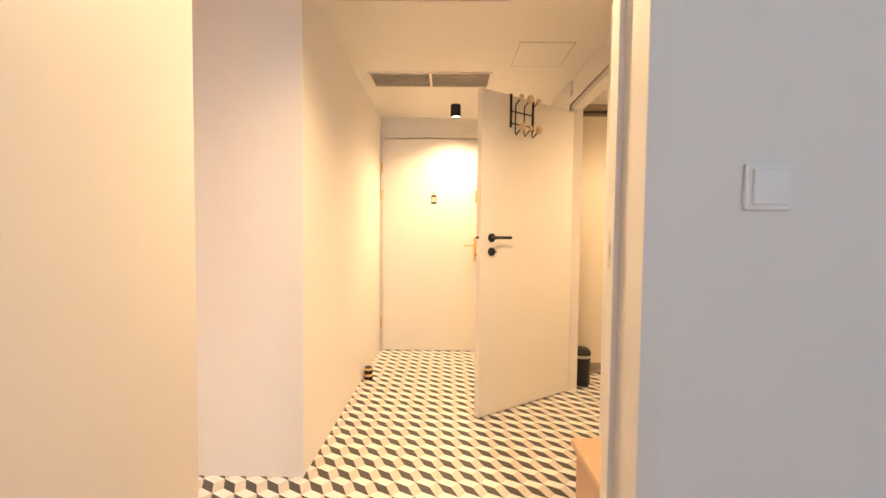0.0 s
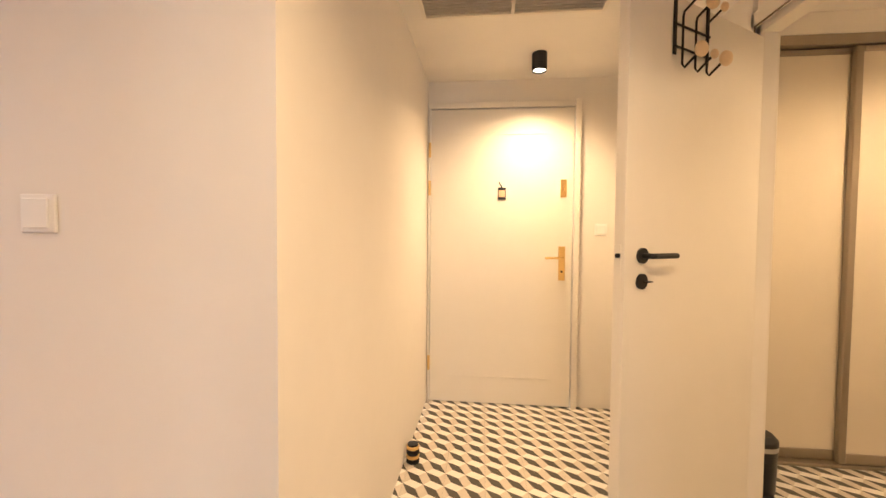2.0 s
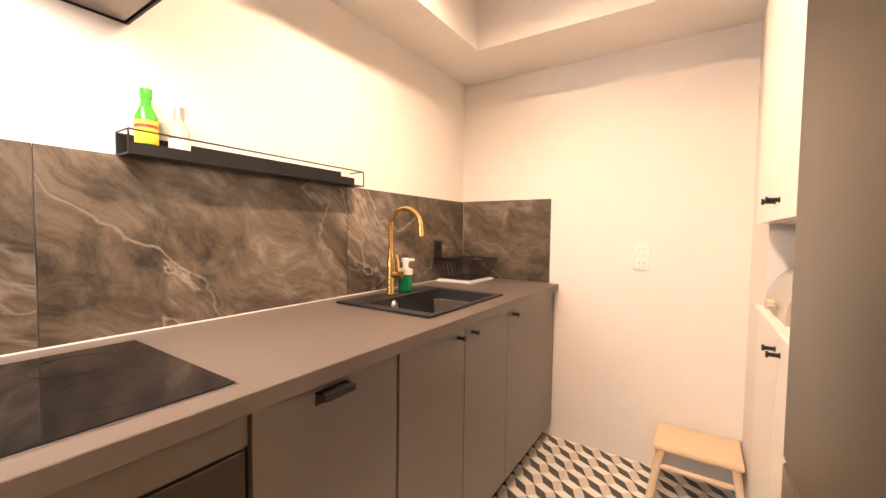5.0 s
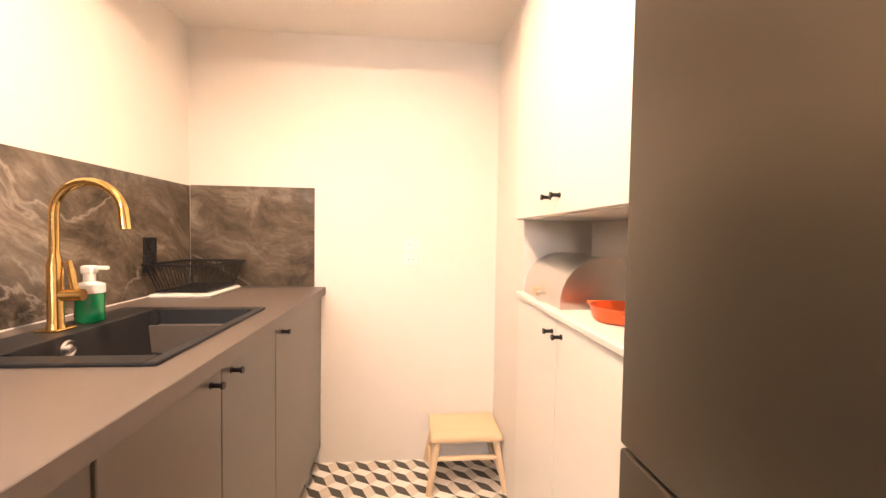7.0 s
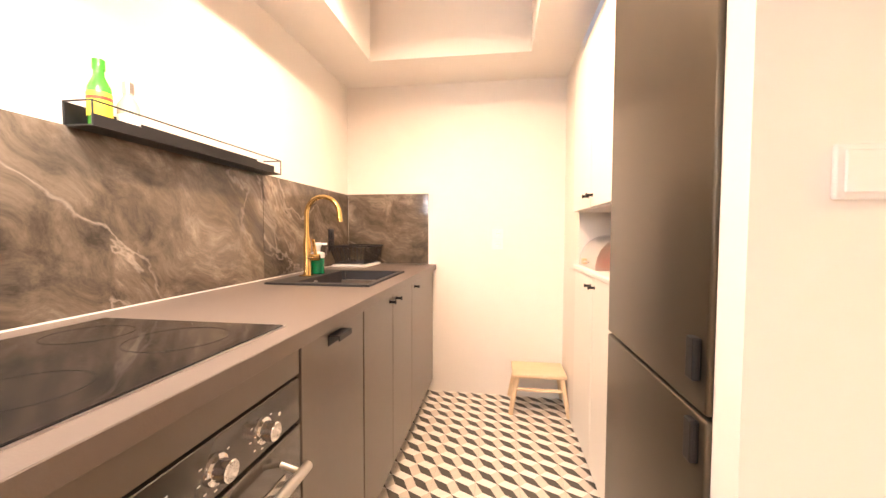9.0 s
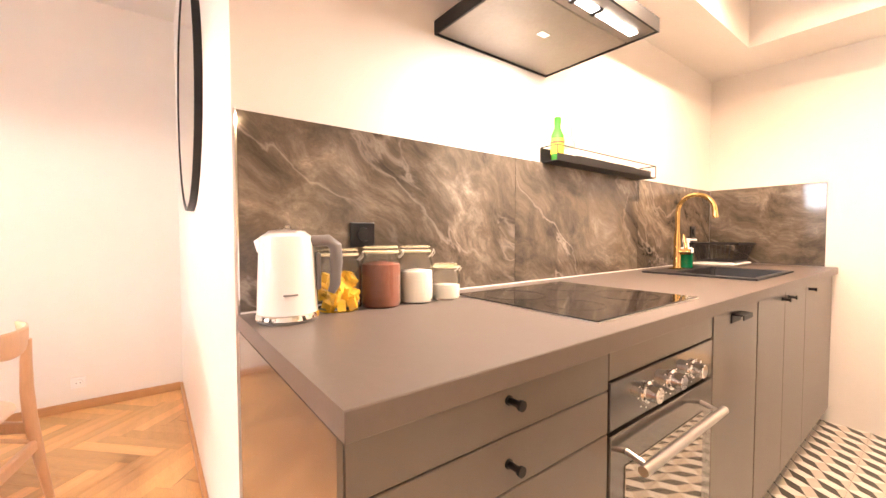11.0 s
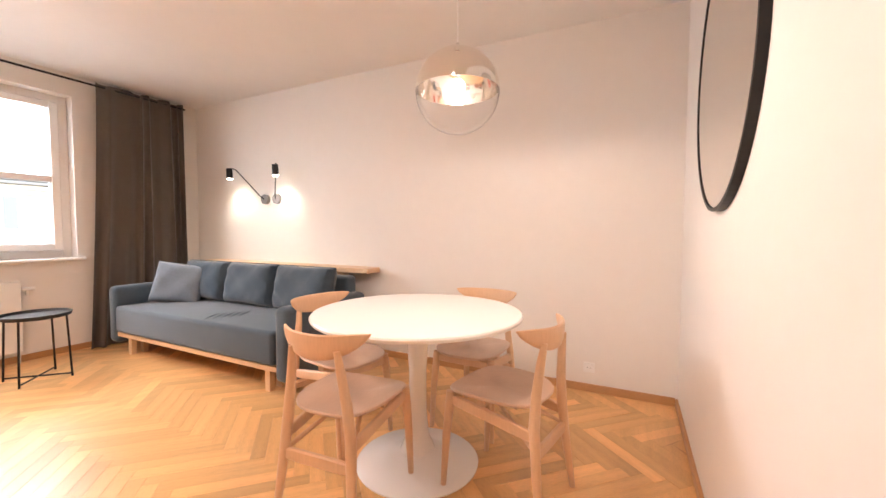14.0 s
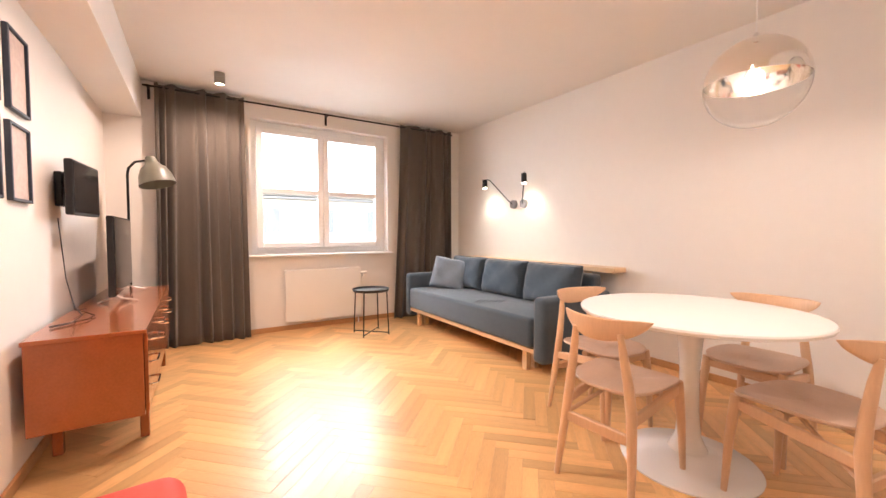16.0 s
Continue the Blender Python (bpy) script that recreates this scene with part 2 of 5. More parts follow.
def marble_material():
    """Dark brown-grey polished stone with pale slanting veins."""
    m = mat("dark_marble", (0.1, 0.09, 0.08), 0.06, coat=0.2)
    nt = m.node_tree
    b = nt.nodes["Principled BSDF"]
    co, mp = nt.nodes.new("ShaderNodeTexCoord"), nt.nodes.new("ShaderNodeMapping")
    mp.vector_type = 'TEXTURE'      # turned first, then drawn out along the veins
    mp.inputs["Rotation"].default_value = (radians(-30), radians(30), radians(20))
    mp.inputs["Scale"].default_value = (1.35, 1.35, 0.55)
    nt.links.new(co.outputs["Object"], mp.inputs[0])
    bend = nt.nodes.new("ShaderNodeTexNoise")
    bend.inputs["Scale"].default_value, bend.inputs["Detail"].default_value = 1.7, 3
    nt.links.new(co.outputs["Object"], bend.inputs["Vector"])
    shift = nt.nodes.new("ShaderNodeVectorMath")
    shift.operation = 'MULTIPLY_ADD'
    shift.inputs[1].default_value = (0.75, 0.75, 0.75)
    nt.links.new(bend.outputs["Color"], shift.inputs[0]), nt.links.new(mp.outputs[0], shift.inputs[2])
    info = nt.nodes.new("ShaderNodeObjectInfo")
    jump = nt.nodes.new("ShaderNodeVectorMath")
    jump.operation = 'SCALE'
    jump.inputs[0].default_value = (7.0, 5.0, 3.0)
    nt.links.new(info.outputs["Random"], jump.inputs["Scale"])
    place = nt.nodes.new("ShaderNodeVectorMath")
    place.operation = 'ADD'
    nt.links.new(shift.outputs[0], place.inputs[0]), nt.links.new(jump.outputs[0], place.inputs[1])
    warp = nt.nodes.new("ShaderNodeTexNoise")
    warp.inputs["Scale"].default_value, warp.inputs["Detail"].default_value, warp.inputs["Roughness"].default_value = 2.8, 14, 0.74
    warp.inputs["Distortion"].default_value = 0.12
    nt.links.new(place.outputs[0], warp.inputs["Vector"])
    ramp = nt.nodes.new("ShaderNodeValToRGB")
    e = ramp.color_ramp.elements
    e[0].position, e[0].color = 0.36, (0.040, 0.034, 0.027, 1)
    e[1].position, e[1].color = 0.72, (0.46, 0.40, 0.34, 1)
    for at, col in ((0.46, (0.094, 0.075, 0.056, 1)), (0.54, (0.146, 0.118, 0.089, 1)), (0.61, (0.235, 0.192, 0.150, 1))):
        ramp.color_ramp.elements.new(at).color = col
    nt.links.new(warp.outputs["Fac"], ramp.inputs[0])
    vein = nt.nodes.new("ShaderNodeTexNoise")
    vein.inputs["Scale"].default_value, vein.inputs["Detail"].default_value, vein.inputs["Distortion"].default_value = 1.5, 12, 0.3
    nt.links.new(place.outputs[0], vein.inputs["Vector"])
    line = nt.nodes.new("ShaderNodeValToRGB")
    f = line.color_ramp.elements
    f[0].position, f[0].color = 0.490, (0, 0, 0, 1)
    f[1].position, f[1].color = 0.510, (0, 0, 0, 1)
    line.color_ramp.elements.new(0.5).color = (0.42, 0.42, 0.42, 1)
    nt.links.new(vein.outputs["Fac"], line.inputs[0])
    mix = nt.nodes.new("ShaderNodeMixRGB")
    mix.inputs[2].default_value = (0.50, 0.43, 0.37, 1)
    patch = nt.nodes.new("ShaderNodeTexNoise")
    patch.inputs["Scale"].default_value, patch.inputs["Detail"].default_value = 2.6, 6
    nt.links.new(shift.outputs[0], patch.inputs["Vector"])
    keep = nt.nodes.new("ShaderNodeMapRange")
    keep.inputs["From Min"].default_value, keep.inputs["From Max"].default_value = 0.40, 0.60
    nt.links.new(patch.outputs["Fac"], keep.inputs["Value"])
    fade = nt.nodes.new("ShaderNodeMath")
    fade.operation = 'MULTIPLY'
    nt.links.new(line.outputs[0], fade.inputs[0]), nt.links.new(keep.outputs[0], fade.inputs[1])
    nt.links.new(fade.outputs[0], mix.inputs[0]), nt.links.new(ramp.outputs[0], mix.inputs[1])
    nt.links.new(mix.outputs[0], b.inputs["Base Color"])
    return m


def parquet_material():
    m = mat("oak_parquet", (0.70, 0.395, 0.155), 0.35, vary=0.16, scale=7, stretch=(1, 9, 1), bump=0.05, bump_scale=30, coat=0.06, rand=0.20)
    nt = m.node_tree
    for n in nt.nodes:
        if n.type == 'HUE_SAT':
            n.inputs["Saturation"].default_value = 0.98
    return m


TILE, MARBLE, PARQUET = tile_material(), marble_material(), parquet_material()


def island_random(m):
    """The same wood for the joined blocks, toned block by block and grained along each one's length."""
    m = m.copy()
    nt = m.node_tree
    info = [n for n in nt.nodes if n.type == 'OBJECT_INFO'][0]
    geo = nt.nodes.new("ShaderNodeNewGeometry")
    for link in list(nt.links):
        if link.from_node == info:
            nt.links.new(geo.outputs["Random Per Island"], link.to_socket)
    return m


PARQUET_REST = island_random(PARQUET)


# ---- builders ----
def box(bm, x0, x1, y0, y1, z0, z1, bevel=0.0, seg=1):
    m = Matrix.Translation(((x0 + x1) / 2, (y0 + y1) / 2, (z0 + z1) / 2)) @ Matrix.Diagonal((x1 - x0, y1 - y0, z1 - z0, 1))
    vs = bmesh.ops.create_cube(bm, size=1, matrix=m)["verts"]
    if bevel:
        es = list({e for v in vs for e in v.link_edges})
        bmesh.ops.bevel(bm, geom=es, offset=bevel, segments=seg, affect='EDGES', profile=0.5)
    return bm


def rod(bm, a, b, r1, r2=None, seg=12):
    a, b = Vector(a), Vector(b)
    d = b - a
    m = Matrix.Translation((a + b) / 2) @ d.to_track_quat('Z', 'Y').to_matrix().to_4x4()
    bmesh.ops.create_cone(bm, cap_ends=True, segments=seg, radius1=r1, radius2=r1 if r2 is None else r2, depth=d.length, matrix=m)
    return bm


def tube(bm, pts, r, seg=10):
    """A round tube through the points, with mitred joints."""
    pts = [Vector(p) for p in pts]
    rings = []
    up = None
    for i, p in enumerate(pts):
        d = (pts[min(i + 1, len(pts) - 1)] - pts[max(i - 1, 0)]).normalized()
        if up is None:
            up = d.orthogonal().normalized()
        up = (up - d * up.dot(d)).normalized()
        side = d.cross(up)
        rad = r[i] if isinstance(r, (list, tuple)) else r
        rings.append([bm.verts.new(p + rad * (math.cos(k * math.tau / seg) * up + math.sin(k * math.tau / seg) * side)) for k in range(seg)])
    for a, b in zip(rings, rings[1:]):
        for k in range(seg):
            bm.faces.new((a[k], a[(k + 1) % seg], b[(k + 1) % seg], b[k]))
    bm.faces.new(rings[0][::-1]), bm.faces.new(rings[-1])
    return bm


def lathe(bm, profile, centre=(0, 0), seg=32, cap=True):
    """Turns (radius, height) pairs about an upright axis."""
    rings = []
    for r, z in profile:
        rings.append([bm.verts.new((centre[0] + r * math.cos(k * math.tau / seg), centre[1] + r * math.sin(k * math.tau / seg), z)) for k in range(seg)])
    for a, b in zip(rings, rings[1:]):
        for k in range(seg):
            bm.faces.new((a[k], a[(k + 1) % seg], b[(k + 1) % seg], b[k]))
    if cap:
        bm.faces.new(rings[0][::-1]), bm.faces.new(rings[-1])
    return bm


def put(name, bm, material, smooth=False):
    me = bpy.data.meshes.new(name)
    bmesh.ops.recalc_face_normals(bm, faces=bm.faces)
    bm.to_mesh(me)
    bm.free()
    me.materials.append(material)
    if smooth:
        for p in me.polygons:
            p.use_smooth = True
        me.set_sharp_from_angle(angle=radians(35))
    return new(name, me)


def part(name, bm, material, parent=None, label="", smooth=False):
    ob = put(name, bm, material, smooth)
    ob.parent = parent
    return tagged(ob, label)


def thing(name, label, category, at=(0, 0, 0), rz=0, group="", kind=""):
    ob = new(name)
    ob.matrix_basis = pose(*at, 0, 0, rz)
    ob.empty_display_size = 0.1
    return tagged(ob, label, category, group, kind)


def B():
    return bmesh.new()


def setting(name, material, label, category, *boxes, bevel=0.0):
    bm = B()
    for b in boxes:
        box(bm, *b, bevel)
    return tagged(put(name, bm, material), label, category, kind="structure")


# ---- walls, floors, ceilings ----
H = 2.55
setting("wall_west", WALL, "smooth off-white painted living room wall", "wall", (-4.13, -3.93, -3.1, 2.28, 0, H))
setting("wall_mirror", WALL, "smooth off-white painted wall beside the kitchen", "wall", (-3.93, -1.69, 2.095, 2.28, 0, H))
setting("wall_splash", WALL, "smooth cream painted kitchen wall", "wall", (-1.89, -1.69, 2.28, 5.05, 0, H))
setting("wall_kitchen_end", WALL, "smooth cream painted kitchen end wall", "wall", (-1.89, 0.38, 5.05, 5.25, 0, H))
setting("wall_entrance", WALL, "smooth cream painted wall round the entrance door", "wall",
        (0.38, 0.45, 5.02, 5.25, 0, 2.3), (1.46, 2.2, 5.02, 5.25, 0, 2.3), (0.45, 1.46, 5.02, 5.25, 2.07, 2.3))
setting("wall_kitchen_pier", WALL, "smooth cream painted pier at the kitchen end", "wall", (-0.18, 0.38, 4.57, 5.05, 0, H))
setting("wall_switch", WALL, "smooth cream painted wall end with a light switch", "wall", (-0.235, 0.426, 3.04, 3.117, 0, H))
hall_left = setting("wall_hall_left", WALL, "smooth cream painted hall partition", "wall", (0.38, 0.437, 3.117, 5.02, 0, H))
for v in hall_left.data.vertices:      # the partition runs slightly out of square
    if v.co.y < 3.2:
        v.co.x -= 0.011
setting("wall_hall_right", WALL, "smooth cream painted hall wall round the inner doorway", "wall",
        (1.853, 3.4, 3.19, 3.215, 0, 2.3), (1.97, 2.02, 3.215, 3.225, 0, 2.3), (1.97, 2.02, 3.225, 4.07, 2.06, 2.3), (1.95, 2.02, 4.12, 4.7, 0, 2.3), (1.79, 2.02, 4.7, 5.02, 0, 2.3),
        (1.97, 2.02, 4.07, 4.12, 0, 2.3))
setting("wall_bath_east", WALL, "plain cream wall of the side room", "wall", (3.4, 3.5, 3.08, 5.1, 0, 2.3))
setting("wall_bath_north", WALL, "plain cream wall of the side room", "wall", (2.2, 3.4, 5.02, 5.1, 0, 2.3), (2.02, 3.4, 4.46, 5.02, 2.19, 2.3))
setting("wall_bedroom", WALL, "plain painted wall with the bedroom doorway", "wall",
        (-0.0, 0.49, 1.98, 2.12, 0, H), (1.46, 3.0, 1.98, 2.12, 0, H), (0.49, 1.46, 1.98, 2.12, 2.10, H))
setting("wall_passage_east", WALL, "plain cream wall closing the passage", "wall", (2.7, 2.8, 2.12, 3.19, 0, 2.3))
setting("wall_tv", WALL, "smooth off-white painted wall behind the sideboard", "wall", (0.0, 0.12, -2.85, 1.98, 0, H))
setting("wall_bedroom_east", WALL, "plain pale bedroom wall", "wall", (2.9, 3.0, -2.45, 1.98, 0, H))
setting("wall_bedroom_south", WALL, "plain pale bedroom wall with a window opening", "wall",
        (0.12, 1.0, -2.45, -2.3, 0, H), (2.6, 2.9, -2.45, -2.3, 0, H), (1.0, 2.6, -2.45, -2.3, 0, 0.85), (1.0, 2.6, -2.45, -2.3, 2.35, H))
setting("wall_window", WALL, "smooth off-white painted window wall", "wall",
        (-4.13, -2.80, -3.1, -2.85, 0, H), (-1.20, 0.12, -3.1, -2.85, 0, H), (-2.80, -1.20, -3.1, -2.85, 0, 0.87), (-2.80, -1.20, -3.1, -2.85, 2.35, H))
setting("ceiling_living", CEIL, "smooth pale painted living room ceiling", "ceiling", (-4.13, 0.12, -3.1, 2.28, H, H + 0.1))
setting("ceiling_beam", CEIL, "plastered beam along the living room ceiling", "beam", (-0.28, 0.0, -2.85, 1.98, 2.20, H - 0.003))
setting("ceiling_kitchen", CEIL, "pale kitchen ceiling with a lowered plaster border", "ceiling",
        (-1.89, -0.20, 2.28, 5.25, H, H + 0.1), (-1.69, -1.38, 2.283, 5.05, 2.14, H - 0.003), (-1.38, -0.18, 4.65, 5.05, 2.14, H - 0.003),
        (-0.44, -0.18, 3.10, 4.65, 2.14, H - 0.003))
setting("ceiling_hall", CEIL, "smooth cream painted hall ceiling", "ceiling", (-0.26, 2.8, 2.12, 3.04, 2.235, 2.3), (2.07, 2.8, 3.04, 3.19, 2.235, 2.3), (0.39, 2.07, 3.04, 5.02, 2.235, 2.3),
        (-0.26, -0.20, 2.12, 3.04, 2.3, H), (-0.20, 0.5, 2.08, 2.12, 2.235, H))
setting("ceiling_bath", CEIL, "plain cream side room ceiling", "ceiling", (2.02, 3.5, 3.08, 5.1, 2.3, 2.36))
setting("ceiling_bedroom", CEIL, "plain white bedroom ceiling", "ceiling", (0.12, 3.0, -2.45, 1.98, H, H + 0.1))
setting("floor_bedroom", SKIRT, "plain wooden bedroom floor", "floor", (0.12, 2.9, -2.3, 2.12, -0.1, -0.006))
tile_bed = setting("floor_tiles", GROUT, "cement tile floor with a black, white and sand cube pattern", "floor", (-1.69, 3.4, 2.12, 5.05, -0.1, -0.004))
parquet_bed = setting("floor_parquet", SKIRT, "oiled oak herringbone parquet floor", "floor", (-3.93, 0.0, -2.85, 2.12, -0.1, -0.004))
setting("baseboard", SKIRT, "narrow oak skirting board", "skirting",
        (-3.93, -3.915, -2.85, 2.08, 0, 0.055), (-3.915, -1.69, 2.08, 2.095, 0, 0.055), (-3.915, -0.015, -2.85, -2.835, 0, 0.055),
        (-0.015, 0.0, -2.85, 1.98, 0, 0.055), bevel=0.003)


# ---- hall ----
def switch(name, label, at, rz, group="", double=False):
    """Wall switch; its back lies on the plane y = 0 of its own frame and it faces -y."""
    t = thing(name, label, "light switch", at, rz, group)
    part("frame", box(B(), -0.040, 0.040, -0.009, 0, -0.040, 0.040, 0.003, 2), PLASTIC, t)
    part("rocker", box(B(), -0.030, 0.030, -0.014, -0.009, -0.031, 0.031, 0.002, 1), PLASTIC, t)
    return t


switch("light_switch", "square white plastic light switch on the cream wall", (-0.088, 3.04, 1.212), 0, "switches")
switch("light_switch", "square white plastic light switch beside the side doorway", (1.993, 3.19, 1.20), 0, "switches")
switch("light_switch", "square white plastic light switch beside the entrance door", (1.613, 5.02, 1.22), 0, "switches")
switch("light_switch", "square white plastic light switch beside the bedroom doorway", (1.628, 1.98, 1.215), 0, "switches")


def outlet(name, label, at, rz, material, count=1, group=""):
    t = thing(name, label, "socket", at, rz, group)
    for k in range(count):
        z = (k - (count - 1) / 2) * 0.072
        part("plate", box(B(), -0.037, 0.037, -0.010, 0, z - 0.035, z + 0.035, 0.003, 2), material, t)
        bm = B()
        bmesh.ops.create_cone(bm, cap_ends=True, segments=24, radius1=0.021, radius2=0.019, depth=0.006, matrix=Matrix.Translation((0, -0.013, z)) @ pose(0, 0, 0, 90).to_3x3().to_4x4())
        part("insert", bm, material, t)
        for dx in (-0.0095, 0.0095):
            part("pin_hole", rod(B(), (dx, -0.0165, z), (dx, -0.0155, z), 0.0026, seg=8), BLACK, t)
    return t


# entrance door
d = tagged(new("door_1"), "white lacquered entrance door with brass fittings, closed", "door", kind="structure")
d.matrix_basis = pose(0.45, 5.0, 0)
part("door_leaf", box(B(), 0.012, 0.975, 0, 0.045, 0.006, 2.035, 0.002), DOORW, d)
part("door_frame", box(box(box(B(), 0.981, 1.018, -0.012, 0.06, 0, 2.085, 0.002), -0.008, 0.007, -0.006, 0.06, 0, 2.05, 0.002), -0.008, 0.981, 0.004, 0.06, 2.045, 2.085, 0.002), DOORW, d)
for z in (0.19, 1.86):
    part("groove_moulding", box(B(), 0.14, 0.82, -0.003, 0.0, z, z + 0.006, 0.001), DOORW, d)
for z in (0.28, 1.50, 1.76):
    part("hinge", rod(B(), (0.004, -0.012, z - 0.05), (0.004, -0.012, z + 0.05), 0.009), BRASSM, d, "brass hinge")
hp = part("handle_plate", box(B(), 0.885, 0.928, -0.008, 0, 0.875, 1.105, 0.002), BRASSM, d, "brass handle plate")
bm = tube(B(), [(0.906, -0.008, 1.03), (0.906, -0.045, 1.03), (0.895, -0.052, 1.03), (0.79, -0.052, 1.028)], 0.008)
part("lever", bm, BRASSM, hp, "brass lever handle", True)
part("keyhole", rod(B(), (0.906, -0.0095, 0.935), (0.906, -0.008, 0.935), 0.008), BLACK, hp)
lp = part("lock_plate", box(B(), 0.890, 0.930, -0.010, 0, 1.435, 1.555, 0.002), BRASSM, d, "brass upper lock plate")
part("thumb_turn", box(B(), 0.905, 0.915, -0.032, -0.010, 1.475, 1.51, 0.003), BRASSM, lp, "brass thumb turn")
tag = thing("door_tag", "small black and tan card tag hung on the entrance door", "tag", (0.95, 4.995, 1.46))
part("card", box(B(), -0.026, 0.026, -0.004, 0.0, -0.042, 0.042, 0.001), BLACK, tag)
part("panel", box(B(), -0.022, 0.022, -0.0055, -0.004, -0.024, 0.024), BEECH, tag, "tan printed panel")
part("string", tube(B(), [(0, -0.003, 0.04), (-0.006, -0.006, 0.055), (-0.016, -0.006, 0.068), (-0.018, -0.003, 0.078)], 0.004, 6), BLACK, tag)

# side room door, standing open into the hall
d = tagged(new("door_2"), "white lacquered inner door standing open with black handle", "door", kind="structure")
d.matrix_basis = pose(1.955, 4.085, 0, 0, 0, math.degrees(math.atan2(-0.445, -0.685)))
part("door_leaf", box(B(), 0.0, 0.82, -0.02, 0.02, 0.008, 2.0, 0.002), DOORW, d)
for s in (1, -1):
    bm = rod(B(), (0.735, s * 0.02, 1.112), (0.735, s * 0.029, 1.112), 0.026, seg=24)
    rose = part("handle_rose", bm, BLACKM, d, "black round handle rose", True)
    part("lever", tube(B(), [(0.735, s * 0.028, 1.112), (0.735, s * 0.056, 1.112), (0.728, s * 0.062, 1.112), (0.61, s * 0.062, 1.112)], 0.0095), BLACKM, rose, "black lever handle", True)
    part("key_rose", rod(B(), (0.735, s * 0.02, 1.026), (0.735, s * 0.028, 1.026), 0.026, seg=24), BLACKM, d, "black round key rose", True)
    part("key", box(B(), 0.71, 0.735, s * 0.035 - 0.012, s * 0.035 + 0.012, 1.024, 1.028), BLACKM, d, "small key")
part("latch_plate", box(B(), 0.820, 0.8215, -0.008, 0.008, 1.03, 1.15), DOORW, d)
part("latch", box(B(), 0.820, 0.832, -0.007, 0.007, 1.105, 1.12, 0.002), BLACKM, d, "black latch bolt")
bm = B()
box(bm, 1.955, 2.03, 3.225, 3.265, 0, 2.06, 0.002), box(bm, 1.955, 2.03, 4.07, 4.115, 0, 2.06, 0.002), box(bm, 1.955, 2.03, 3.225, 4.115, 2.02, 2.06, 0.002)
box(bm, 1.945, 1.965, 4.10, 4.122, 0, 2.12, 0.002), box(bm, 1.945, 1.965, 3.218, 3.24, 0, 2.12, 0.002), box(bm, 1.945, 1.965, 3.218, 4.122, 2.055, 2.12, 0.002)
side_frame = tagged(put("door_frame_side", bm, DOORW), "white lacquered frame of the side doorway", "door frame", kind="structure")
# thin dark strips draw the shade in the gap round the side door
GAP_SHADE = mat("brown_gap_shade", (0.16, 0.11, 0.07), 0.8)
part("hinge_gap_shade", box(B(), 1.9425, 1.946, 4.092, 4.098, 0.0, 2.055), GAP_SHADE, side_frame, "thin brown strip standing for the shaded door gap")
part("head_gap_shade", box(B(), 1.9425, 1.946, 3.22, 4.098, 2.052, 2.058), GAP_SHADE, side_frame, "thin brown strip standing for the shaded door gap")
bm = B()
box(bm, 0.4895, 0.532, 1.978, 2.135, 0, 2.06, 0.001), box(bm, 1.42, 1.4605, 1.978, 2.135, 0, 2.06, 0.001), box(bm, 0.492, 1.458, 1.978, 2.135, 2.06, 2.10, 0.003)
box(bm, 0.42, 0.50, 2.121, 2.14, 0, 2.17, 0.003), box(bm, 1.45, 1.53, 2.121, 2.14, 0, 2.17, 0.003), box(bm, 1.408, 1.421, 2.07, 2.085, 0, 2.06)
tagged(put("door_frame_bedroom", bm, DOORW), "cream lacquered frame of the bedroom doorway", "door frame", kind="structure")
d = tagged(new("door_3"), "cream lacquered bedroom door, folded fully open", "door", kind="structure")
d.matrix_basis = pose(0.495, 1.975, 0, 0, 0, -91)
part("door_leaf", box(B(), -0.0022, 0.86, 0.0, 0.04, 0.008, 2.05, 0.0008), DOORW, d)
t = thing("strike_plate", "steel strike plate set in the bedroom door frame", "strike plate", (1.418, 2.105, 1.10))
part("plate", box(B(), -0.0015, 0.003, -0.010, 0.010, -0.04, 0.04), STEEL, t)
part("latch_hole", box(B(), -0.0022, -0.001, -0.004, 0.004, -0.015, 0.015), GREYM, t)

# over-door rack with wooden knobs
d2 = math.atan2(-0.445, -0.685)
rack = thing("door_hook_rack", "black wire over-door coat rack with round wooden knobs", "coat rack", (1.955, 4.085, 0), math.degrees(d2))
for x in (0.595, 0.405):
    part("strap", box(box(B(), x - 0.008, x + 0.008, 0.021, 0.025, 1.80, 2.004), x - 0.008, x + 0.008, -0.024, 0.025, 2.002, 2.006), BLACKM, rack)
for z in (1.90, 1.825):
    part("rail", tube(B(), [(0.60, 0.028, z), (0.40, 0.028, z)], 0.004, 8), BLACKM, rack)
for k, x in enumerate((0.565, 0.49, 0.42)):
    pts = [(x, 0.085, 1.975), (x, 0.035, 1.945), (x, 0.032, 1.93), (x, 0.032, 1.77), (x, 0.040, 1.755), (x, 0.095, 1.795)]
    part("hook_wire", tube(B(), pts, 0.004, 8), BLACKM, rack, smooth=True)
    for p, r in ((pts[0], (0.018, 0.026, 0.016)[k]), (pts[-1], (0.026, 0.016, 0.026)[k])):
        bm = B()
        bmesh.ops.create_uvsphere(bm, u_segments=16, v_segments=10, radius=r, matrix=Matrix.Translation(p) @ Matrix.Diagonal((1, 0.7, 1, 1)))
        part("knob", bm, PINE, rack, "round pale wooden knob", True)

